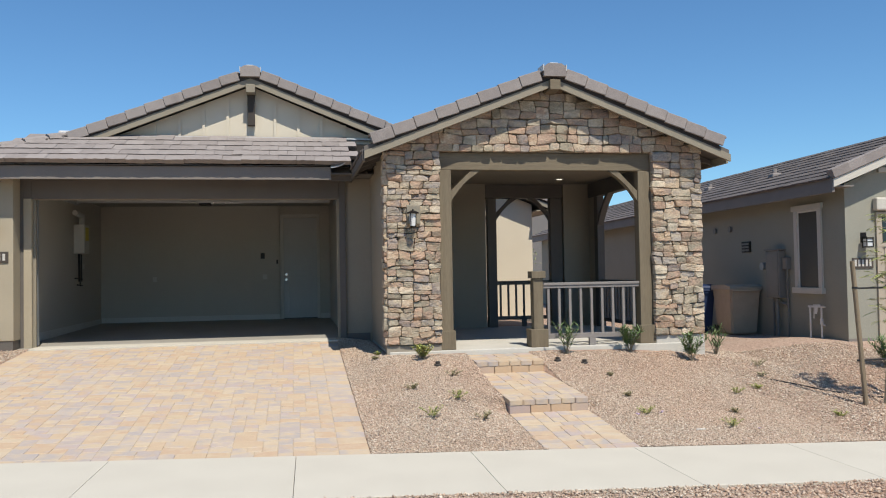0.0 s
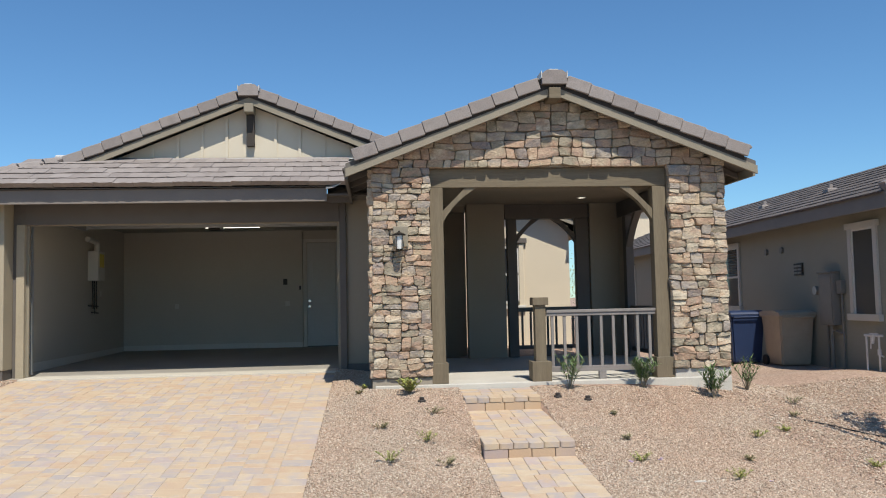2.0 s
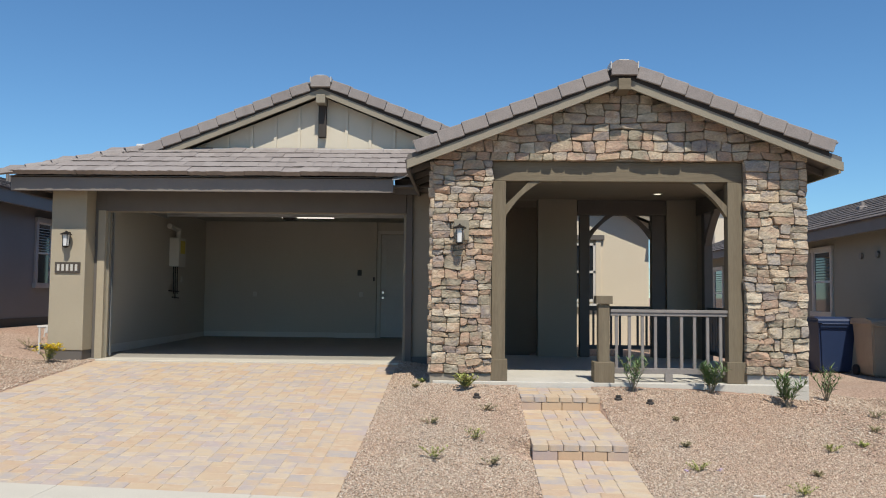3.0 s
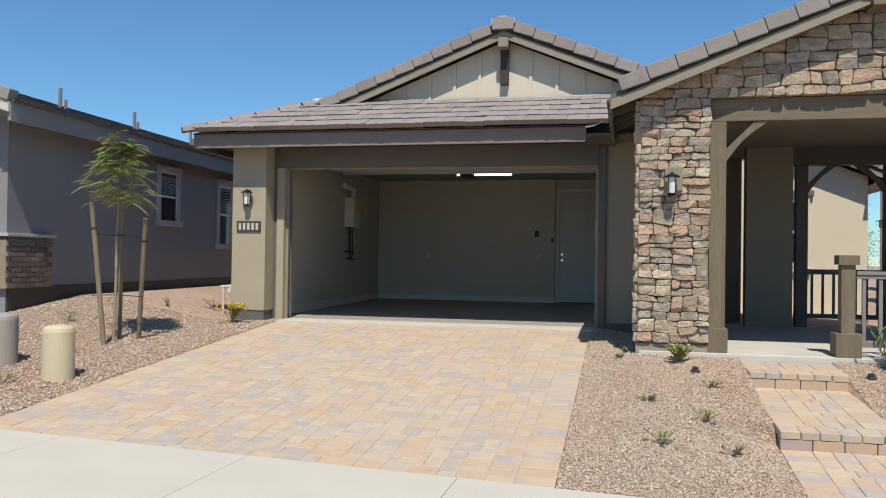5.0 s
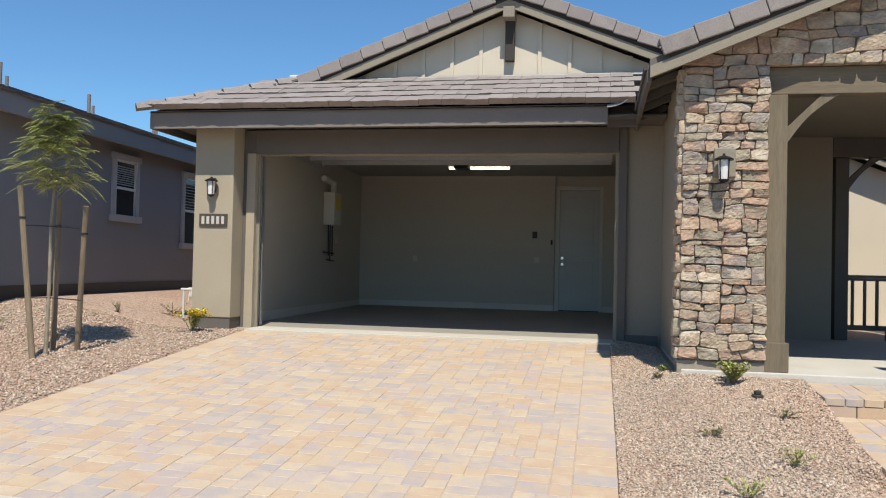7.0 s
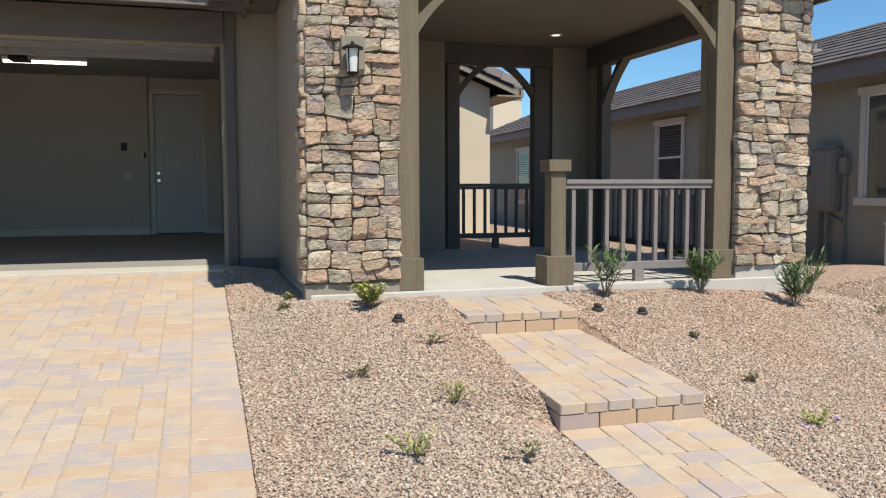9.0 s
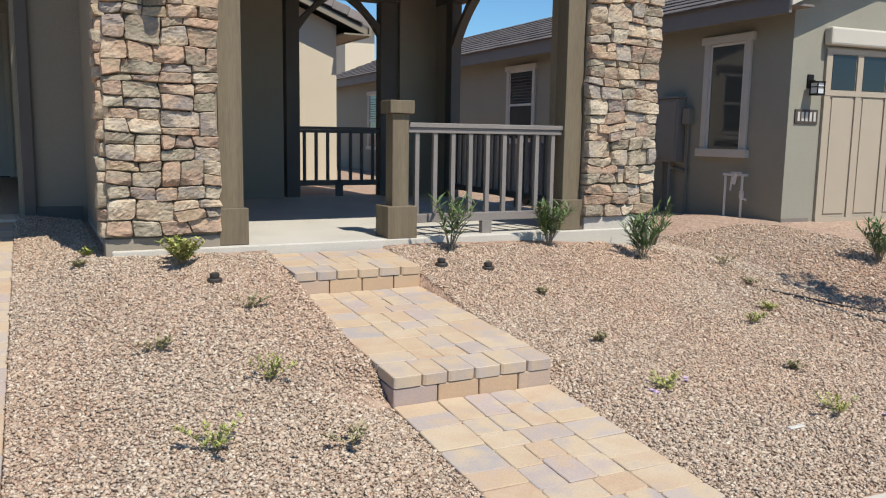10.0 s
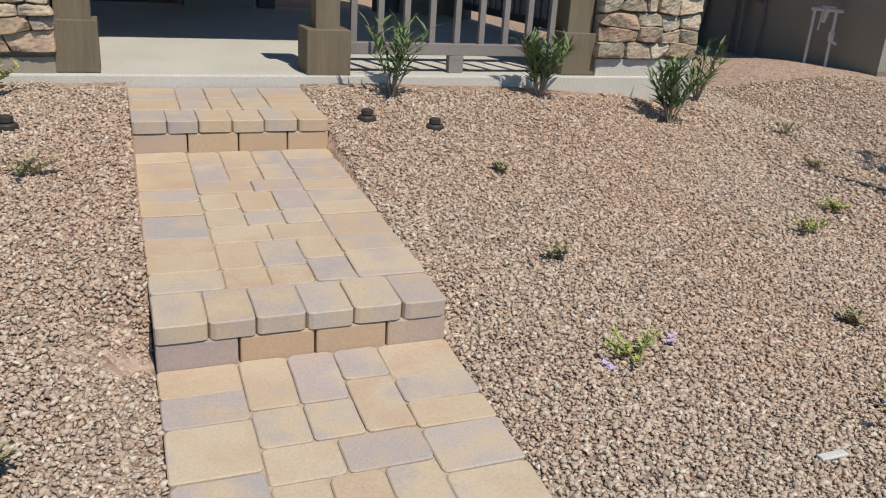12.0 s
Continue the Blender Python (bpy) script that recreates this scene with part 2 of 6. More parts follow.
def gravel_material():
    m = mat("gravel_bed", (0.41, 0.325, 0.262), (0.365, 0.268, 0.21), 0.55, 60, 0.95, 0.0)
    nt = m.node_tree; n, l = nt.nodes, nt.links
    p = n["Principled BSDF"]
    co = [k for k in n if k.type == "TEX_COORD"][0]
    vo = n.new("ShaderNodeTexVoronoi"); vo.inputs["Scale"].default_value = 48; vo.inputs["Randomness"].default_value = 1.0
    l.new(co.outputs["Object"], vo.inputs["Vector"])
    hsv = n.new("ShaderNodeSeparateColor"); l.new(vo.outputs["Color"], hsv.inputs["Color"])
    ramp = n.new("ShaderNodeValToRGB")
    for i, c in enumerate([(0.55, 0.5, 0.46), (0.9, 0.85, 0.82), (1.2, 1.18, 1.15), (0.75, 0.66, 0.6)]):
        if i > 1: ramp.color_ramp.elements.new(0.5)
    for i, c in enumerate([(0.5, 0.45, 0.42), (1.0, 0.96, 0.93), (1.25, 1.24, 1.22), (0.72, 0.64, 0.58)]):
        ramp.color_ramp.elements[i].position = i / 3; ramp.color_ramp.elements[i].color = (*c, 1)
    l.new(hsv.outputs["Red"], ramp.inputs["Fac"])
    old = p.inputs["Base Color"].links[0].from_socket
    mul = n.new("ShaderNodeVectorMath"); mul.operation = "MULTIPLY"
    l.new(old, mul.inputs[0]); l.new(ramp.outputs["Color"], mul.inputs[1])
    l.new(mul.outputs["Vector"], p.inputs["Base Color"])
    b = n.new("ShaderNodeBump"); b.inputs["Strength"].default_value = 0.7; b.inputs["Distance"].default_value = 0.010; b.invert = True
    l.new(vo.outputs["Distance"], b.inputs["Height"]); l.new(b.outputs["Normal"], p.inputs["Normal"])
    return m


def drift(m, scale=0.45):
    """Broad reddish drifts laid over a gravel's own colours."""
    nt = m.node_tree; n, l = nt.nodes, nt.links
    p = n["Principled BSDF"]
    old = p.inputs["Base Color"].links[0].from_socket
    co = n.new("ShaderNodeTexCoord")
    no = n.new("ShaderNodeTexNoise"); no.inputs["Scale"].default_value, no.inputs["Detail"].default_value = scale, 3
    l.new(co.outputs["Object"], no.inputs["Vector"])
    ramp = n.new("ShaderNodeValToRGB")
    ramp.color_ramp.elements[0].position, ramp.color_ramp.elements[0].color = 0.38, (1.0, 1.0, 0.99, 1)
    ramp.color_ramp.elements[1].position, ramp.color_ramp.elements[1].color = 0.68, (1.02, 0.945, 0.90, 1)
    l.new(no.outputs["Fac"], ramp.inputs["Fac"])
    mul = n.new("ShaderNodeVectorMath"); mul.operation = "MULTIPLY"
    l.new(old, mul.inputs[0]); l.new(ramp.outputs["Color"], mul.inputs[1])
    l.new(mul.outputs["Vector"], p.inputs["Base Color"])
    return m


M["gravel"] = drift(gravel_material())
drift(M["pebble"])

# ---------------------------------------------------------------- builders
BASE = {}


def box(bm, x0, x1, y0, y1, z0, z1, bevel=0.0):
    made = bmesh.ops.create_cube(bm, size=1.0, matrix=Matrix.Translation(((x0 + x1) / 2, (y0 + y1) / 2, (z0 + z1) / 2)) @ Matrix.Diagonal((abs(x1 - x0), abs(y1 - y0), abs(z1 - z0), 1)))
    if bevel:
        edges = list({e for v in made["verts"] for e in v.link_edges})
        bmesh.ops.bevel(bm, geom=edges, offset=bevel, segments=2, affect="EDGES", profile=0.5)
    return bm


def B(*a, **k):
    return box(bmesh.new(), *a, **k)


def prism(bm, pts, axis, a0, a1):
    """Extrude a polygon along an axis; pts are the other two coordinates in order."""
    def co(p, a):
        return {"x": (a, p[0], p[1]), "y": (p[0], a, p[1]), "z": (p[0], p[1], a)}[axis]
    lo = [bm.verts.new(co(p, a0)) for p in pts]
    hi = [bm.verts.new(co(p, a1)) for p in pts]
    bm.faces.new(lo); bm.faces.new(hi[::-1])
    for i in range(len(pts)):
        j = (i + 1) % len(pts)
        bm.faces.new((lo[j], lo[i], hi[i], hi[j]))
    return bm


def tube(bm, p0, p1, r0, r1=None, n=10):
    p0, p1 = Vector(p0), Vector(p1)
    d = p1 - p0
    m = Matrix.Translation((p0 + p1) / 2) @ d.to_track_quat("Z", "Y").to_matrix().to_4x4()
    bmesh.ops.create_cone(bm, cap_ends=True, segments=n, radius1=r0, radius2=r0 if r1 is None else r1, depth=d.length, matrix=m)
    return bm


def lathe(bm, x, y, profile, n=20):
    """Turn (radius, z) pairs about the upright axis through x, y."""
    rings = []
    for r, z in profile:
        rings.append([bm.verts.new((x + r * math.cos(2 * math.pi * k / n), y + r * math.sin(2 * math.pi * k / n), z)) for k in range(n)])
    for a, b in zip(rings, rings[1:]):
        for k in range(n):
            bm.faces.new((a[k], a[(k + 1) % n], b[(k + 1) % n], b[k]))
    bm.faces.new(rings[0][::-1]); bm.faces.new(rings[-1])
    return bm


def mesh_of(name, bm, material, smooth=False):
    bmesh.ops.recalc_face_normals(bm, faces=bm.faces)
    me = bpy.data.meshes.new(name)
    bm.to_mesh(me); bm.free()
    me.materials.append(material)
    if smooth:
        me.polygons.foreach_set("use_smooth", [True] * len(me.polygons))
    return me


def part(name, bm, material, parent, label="", smooth=False):
    ob = new(name, mesh_of(name, bm, material, smooth))
    ob.parent = parent
    if parent.name in BASE:
        ob.matrix_parent_inverse = Matrix.Translation(BASE[parent.name]).inverted()
    return tagged(ob, label)


def thing(name, loc, label, category, group="", kind=""):
    ob = new(name)
    ob.location = loc
    BASE[ob.name] = Vector(loc)
    return tagged(ob, label, category, group, kind)


def single(name, bm, material, label, category, kind="", group="", smooth=False):
    return tagged(new(name, mesh_of(name, bm, material, smooth)), label, category, group, kind)


def pieces(name, me, parent, m):
    ob = new(name, me)
    ob.parent = parent
    ob.matrix_basis = m
    return ob


def raw(name, verts, faces, material):
    me = bpy.data.meshes.new(name)
    me.from_pydata(verts, [], faces)
    me.update()
    me.materials.append(material)
    return me


def pack(nx, ny, sizes, rng):
    """Fill an nx by ny grid with rectangles, leaving no slivers; sizes are (w, h, weight)."""
    full = [[False] * nx for j in range(ny)]
    out = []
    for j in range(ny):
        for i in range(nx):
            if full[j][i]:
                continue
            run = 1
            while i + run < nx and not full[j][i + run]: run += 1
            left = ny - j
            order = sorted(sizes, key=lambda q: rng.random() ** (1.0 / q[2]), reverse=True) + [(run, min(2, left), 1)]
            for w, h, _ in order:
                if (w == run or run - w >= 2) and (h == left or left - h >= 2):
                    break
            for a in range(w):
                for b in range(h):
                    full[j + b][i + a] = True
            out.append((i, j, w, h))
    return out


# ---------------------------------------------------------------- the lie of the land
X_DRIVE = (-6.42, -1.45)
X_WALK = (0.32, 1.30)
Y_SIDE = (-3.98, -5.5)


def lerp_table(x, table):
    if x <= table[0][0]:
        return table[0][1]
    for (a, u), (b, v) in zip(table, table[1:]):
        if x <= b:
            return u + (v - u) * (x - a) / (b - a)
    return table[-1][1]


def side_edge(x):
    """The sidewalk's inner edge runs slightly askew to the house."""
    return -4.06 - 0.018 * max(-14, min(14, x))


def z_side(x):
    return -0.175 - 0.027 * max(-14, min(14, x))


def smooth01(t):
    t = max(0.0, min(1.0, t))
    return t * t * (3 - 2 * t)


def z_drive(x, y):
    a = z_side(x)
    return a + (0.462 - a) * (y - Y_SIDE[0]) / (2.36 - Y_SIDE[0])


def land(x, y):
    a = z_side(x)
    if y < Y_SIDE[0]:
        return a + 0.003 * max(0, min(1, (y + 5.4) / 1.4))
    wl = smooth01((x + 1.42) / 0.65)
    left_top = 0.47 + 0.33 * smooth01((-7.2 - x) / 2.4)
    left = a + (left_top - a) * max(0, min(1, (y - Y_SIDE[0]) / (2.36 - Y_SIDE[0])))
    top = lerp_table(x, [(0.0, 0.405), (1.8, 0.405), (2.8, 0.375), (3.5, 0.33), (4.2, 0.22), (5.6, -0.02), (7.0, 0.10), (9.0, 0.10)])
    u = max(0, min(1, (y - Y_SIDE[0]) / (-0.1 - Y_SIDE[0])))
    power = 1.0 + 0.9 * smooth01((x - 0.6) / 2.4)
    right = a + (top - a) * u ** power
    if y > -0.1 and x > 4.2:
        right += 0.055 * min(2.0, y + 0.1) - 0.10 * smooth01((y - 2.4) / 2.0)
    z = left * (1 - wl) + right * wl
    # the gravel lies flush beside the lowest flight of the walkway
    gap = max(X_WALK[0] - x, x - X_WALK[1], 0.0)
    if gap < 0.45 and y < -2.2:
        flush = -0.215 + (y - Y_SIDE[0]) * 0.0868
        k = smooth01(1 - gap / 0.45) * smooth01((-2.24 - y) / 0.30)
        z += (flush - z) * k
    return z

# ---------------------------------------------------------------- ground, pavement, road
def under_cover(x, y):
    m = 0.008
    if X_DRIVE[0] + m < x < X_DRIVE[1] - m and -4.05 < y < 2.5: return True
    if X_WALK[0] + m < x < X_WALK[1] - m and -4.1 < y < 0: return True
    if side_edge(x) - 1.50 < y < side_edge(x) - 0.03 and -40 < x < 40: return True
    if -0.7 < x < 4.1 and 0.05 < y < 4.7: return True
    if -7.2 < x < 1.0 and 2.5 < y < 15: return True
    return False


def build_ground():
    far = [-900, -300, -120, -60, -35, -22, -15]
    edges = [X_WALK[0] - 0.003, X_WALK[0] + 0.012, X_WALK[1] - 0.012, X_WALK[1] + 0.003, X_DRIVE[1] - 0.012, X_DRIVE[1] + 0.003, X_DRIVE[0] - 0.003, X_DRIVE[0] + 0.012]
    xs = far + sorted([round(-11 + 0.12 * i, 3) for i in range(179)] + edges) + [-v for v in reversed(far)]
    ys = [-900, -300, -120, -60, -35, -22, -16, -13.2, -13.0, -10, -7.36, -7.34, -7.2] + [round(-7.0 + 0.12 * i, 3) for i in range(90)] + [4.4, 5.5, 7, 9, 12, 16, 22, 35, 60, 120, 300, 900]
    verts, faces = [], []
    for y in ys:
        for x in xs:
            z = land(x, y)
            if -13.1 < y < -7.35: z -= 0.14
            if under_cover(x, y): z -= 0.12
            elif abs(x) < 12 and y > -6: z += -0.0015 + 0.012 * noise.noise(Vector((x * 1.3, y * 1.3, 0)))
            verts.append((x, y, z))
    nx = len(xs)
    for j in range(len(ys) - 1):
        for i in range(nx - 1):
            a = j * nx + i
            faces.append((a, a + 1, a + nx + 1, a + nx))
    me = raw("ground", verts, faces, M["gravel"])
    me.polygons.foreach_set("use_smooth", [True] * len(me.polygons))
    return tagged(new("ground", me), "pinkish tan crushed gravel yard sloping to the street", "ground", kind="structure")


ground = build_ground()

bm = bmesh.new()
for i in range(-20, 20):
    a, b = i * 2.0, i * 2.0 + 1.99
    v = [bm.verts.new((x, y, z_side(x) - 0.128)) for x, y in ((a, -13.0), (b + 0.01, -13.0), (b + 0.01, -7.36), (a, -7.36))]
    bm.faces.new(v)
road = single("road", bm, M["asphalt"], "dark asphalt street along the yards", "road", "structure")
bm = bmesh.new()
for i in range(-10, 10):
    a, b = i * 4.0, i * 4.0 + 3.99
    za, zb = z_side(a), z_side(b)
    pts = [(-7.38, -0.2), (-7.38, -0.02), (-7.35, 0.014), (-7.22, 0.018), (-7.22, -0.2)]
    lo = [bm.verts.new((a, y, za + z)) for y, z in pts]; hi = [bm.verts.new((b, y, zb + z)) for y, z in pts]
    for k in range(4): bm.faces.new((lo[k], lo[k + 1], hi[k + 1], hi[k]))
    bm.faces.new(lo); bm.faces.new(hi[::-1])
kerb = single("kerb", bm, M["concrete"], "pale concrete kerb along the street", "kerb", "structure")

bm = bmesh.new()
v = [bm.verts.new((x, y, z_side(x) - 0.05)) for x, y in ((-40, Y_SIDE[1] + 0.02), (-14, Y_SIDE[1] + 0.02), (14, Y_SIDE[1] + 0.02), (40, Y_SIDE[1] + 0.02), (40, Y_SIDE[0] - 0.02), (14, Y_SIDE[0] - 0.02), (-14, Y_SIDE[0] - 0.02), (-40, Y_SIDE[0] - 0.02))]
bm.faces.new((v[0], v[1], v[6], v[7])); bm.faces.new((v[1], v[2], v[5], v[6])); bm.faces.new((v[2], v[3], v[4], v[5]))
pavement = single("pavement", bm, M["sand"], "pale concrete sidewalk with tooled joints", "sidewalk", "structure")
PANEL = 1.68
panel_me = mesh_of("panel", B(-PANEL / 2 + 0.0015, PANEL / 2 - 0.0015, -0.76, 0.76, -0.1, 0.0, bevel=0.005), M["concrete"])
for i in range(-12, 13):
    x = -0.48 + PANEL * (i + 0.5)
    pieces("panel", panel_me, pavement, pose(x, (Y_SIDE[0] + Y_SIDE[1]) / 2, z_side(x) + 0.008, 0, -math.degrees(math.atan((z_side(x + .5) - z_side(x - .5)))) if abs(x) < 13 else 0, 0))

askew = Matrix.Translation((0, Y_SIDE[0], 0))
pavement.matrix_basis = Matrix.Translation((0, -0.08, 0)) @ askew @ Matrix.Rotation(-math.atan(0.018), 4, "Z") @ askew.inverted()

# ---------------------------------------------------------------- the house shell
house = thing("house", (-2.5, 6, 0.45), "single-storey taupe stucco house with stone porch and open garage", "house")
ZF = 0.47
# garage walls
def wall_x_opening(x0, x1, y0, y1, z0, z1, ox0, ox1, oz1):
    return [B(x0, ox0, y0, y1, z0, z1), B(ox1, x1, y0, y1, z0, z1), B(ox0, ox1, y0, y1, oz1, z1)]


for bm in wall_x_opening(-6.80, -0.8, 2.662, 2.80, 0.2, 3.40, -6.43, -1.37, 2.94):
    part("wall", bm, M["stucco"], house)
# pier wears the sunlit tone of the wall stucco
pier = part("garage_pier", B(-7.20, -6.62, 2.27, 2.66, 0.62, 3.40, bevel=0.012), M["stucco_sunlit"], house)
part("pier_base", B(-7.19, -6.63, 2.285, 2.65, 0.1, 0.62), M["trim"], house)
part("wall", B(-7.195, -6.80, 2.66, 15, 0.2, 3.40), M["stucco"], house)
part("interior_wall", B(-6.80, -6.74, 2.8, 8.9, 0.3, 3.34), M["wall_in"], house)
for bm in wall_x_opening(-6.8, -1.2, 8.87, 9.0, 0.3, 3.34, -2.42, -1.60, 3.05):
    part("interior_wall", bm, M["wall_in"], house)
part("interior_wall", B(-3.54, -2.52, 8.78, 8.869, 0.3, 3.34), M["wall_in"], house)
part("interior_wall", B(-1.52, -1.28, 8.78, 8.869, 0.3, 3.34), M["wall_in"], house)
part("interior_wall", B(-1.28, -1.2, 2.8, 8.87, 0.3, 3.34), M["wall_in"], house)
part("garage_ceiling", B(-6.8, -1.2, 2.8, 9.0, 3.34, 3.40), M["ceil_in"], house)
bm = bmesh.new()
prism(bm, [(2.30, 0.3), (2.30, 0.462), (2.62, 0.475), (8.95, 0.53), (8.95, 0.3)], "x", -6.8, -1.2)
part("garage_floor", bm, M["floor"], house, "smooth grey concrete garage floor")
# pale top stretched back over the floor to paint in its sunlit strip
part("apron", B(-6.40, -1.37, 2.265, 2.80, 0.38, 0.4795, bevel=0.006), M["concrete"], house, "pale concrete garage threshold, widened to paint the sunlit floor strip")
for args in ((-6.74, -6.725, 2.81, 8.87, 0.49, 0.64), (-6.725, -3.54, 8.855, 8.87, 0.52, 0.65), (-3.54, -2.52, 8.765, 8.78, 0.52, 0.65), (-1.52, -1.28, 8.765, 8.78, 0.52, 0.65)):
    part("baseboard", B(*args), M["white"], house)
# trim round the garage opening
part("trim", B(-6.617, -6.562, 2.60, 2.66, 0.45, 3.28, bevel=0.004), M["trim"], house)
part("casing", B(-6.56, -6.435, 2.575, 2.66, 0.45, 2.952, bevel=0.006), M["stucco_sunlit"], house)
part("trim", B(-6.56, -6.435, 2.59, 2.66, 2.955, 3.28, bevel=0.004), M["trim"], house)
part("trim", B(-1.365, -1.26, 2.60, 2.66, 0.45, 3.28, bevel=0.004), M["trim"], house)
part("trim", B(-6.432, -1.37, 2.58, 2.66, 2.945, 3.28, bevel=0.004), M["trim"], house)
part("door_stop", B(-6.427, -6.39, 2.665, 2.70, 0.47, 2.938), M["barge"], house)
part("door_stop", B(-1.41, -1.373, 2.665, 2.70, 0.47, 2.938), M["barge"], house)
part("wall_base", B(-1.255, -0.84, 2.615, 2.66, 0.3, 0.56), M["trim"], house)

# upper gable of the garage
GX, GZ, GS = -2.89, 5.015, 0.40          # ridge x, board bottom at the ridge, slope
bm = bmesh.new()
prism(bm, [(-5.9, 3.85), (0.2, 3.85), (0.2, GZ - 0.02 - (0.2 - GX) * GS), (GX, GZ + 0.02), (-5.9, GZ + 0.02 - (GX + 5.9) * GS)], "y", 3.15, 3.3)
gable = part("gable_wall", bm, M["board"], house, "cream board and batten gable")
for k in range(-7, 8):
    x = GX + 0.417 * k
    if k == 0: continue
    top = GZ - abs(x - GX) * GS
    if top > 4.08:
        part("batten", B(x - 0.025, x + 0.025, 3.122, 3.148, 3.98, top), M["board"], gable)
part("ledger", B(-5.6, -0.2, 3.09, 3.121, 3.97, 4.03), M["board"], gable)
part("outlooker", B(GX - 0.08, GX + 0.08, 2.84, 3.15, GZ - 0.15, GZ + 0.0, bevel=0.006), M["barge"], gable)
part("king_post", B(GX - 0.065, GX + 0.065, 3.04, 3.15, 4.31, GZ - 0.15, bevel=0.006), M["dark_timber"], gable, "dark timber king post")


def rake(parent, xr, ztop, slope, run_l, run_r, y0, y1, tile_len=0.34):
    """Barge boards and L-shaped rake tiles down both sides of a gable."""
    h = 0.112
    for s, run in ((-1, run_l), (1, run_r)):
        bm = bmesh.new()
        pts = [(xr, ztop), (xr, ztop - h), (xr + s * run, ztop - h - run * slope), (xr + s * run, ztop - run * slope)]
        prism(bm, pts, "y", y0, y0 + 0.045)
        part("bargeboard", bm, M["barge"], parent)
        bm = bmesh.new()
        pts = [(xr, ztop + 0.075), (xr, ztop - 0.02), (xr + s * run, ztop - 0.02 - run * slope), (xr + s * run, ztop + 0.075 - run * slope)]
        prism(bm, pts, "y", y0 + 0.05, y1)
        part("roof_deck", bm, M["trim"], parent)
        bm = bmesh.new()
        end = (0.13 + tile_len * int(run * math.hypot(1, slope) / tile_len)) / math.hypot(1, slope)
        pts = [(xr, ztop + 0.165), (xr, ztop + 0.001), (xr + s * end, ztop + 0.001 - end * slope), (xr + s * end, ztop + 0.16 - end * slope)]
        prism(bm, pts, "y", y0 + 0.003, y0 + 0.048)
        part("closure_strip", bm, M["underlay"], parent)
        L = math.hypot(1, slope)
        bm = bmesh.new()
        box(bm, 0, tile_len - 0.006, -0.048, -0.004, 0.020, 0.185, bevel=0.009)
        box(bm, 0, tile_len + 0.03, -0.004, 0.17, 0.155, 0.185, bevel=0.006)
        me = mesh_of("rake_tile", bm, M["tile"])
        n = int(run * L / tile_len)
        ang = math.degrees(math.atan(slope)) * s
        for k in range(n):
            d = 0.16 + k * tile_len
            x, z = xr + s * d / L, ztop + 0.022 - slope * d / L
            m = pose(x, y0, z, 0, ang, 0)
            if s < 0:
                m = pose(x, y0, z, 0, 0, 0) @ Matrix.Rotation(radians(ang), 4, "Y") @ Matrix.Translation((-tile_len - 0.03, 0, 0))
            tip = Matrix.Rotation(radians(-3.0 * s), 4, "Y") @ Matrix.Rotation(radians(-1.3 * s), 4, "Z")
            pieces("rake_tile", me, parent, Matrix.Translation(-BASE[parent.name]) @ m @ tip if parent.name in BASE else m @ tip)
    bm = bmesh.new()
    w = 0.17
    prism(bm, [(xr - w, ztop + 0.045 - w * slope * .4), (xr + w, ztop + 0.045 - w * slope * .4), (xr + w, ztop + 0.165), (xr + w * .6, ztop + 0.21), (xr - w * .6, ztop + 0.21), (xr - w, ztop + 0.165)], "y", y0 - 0.085, y0 + 0.32)
    part("ridge_cap", bm, M["tile"], parent)
    bm = bmesh.new()
    for dx in (-w - 0.012, w + 0.002):
        box(bm, xr + dx, xr + dx + 0.012, y0 - 0.080, y0 + 0.2, ztop + 0.10, ztop + 0.192)
    box(bm, xr - 0.07, xr + 0.06, y0 - 0.06, y0 + 0.1, ztop + 0.211, ztop + 0.227, bevel=0.005)
    part("mortar_patch", bm, M["mortar_white"], parent)


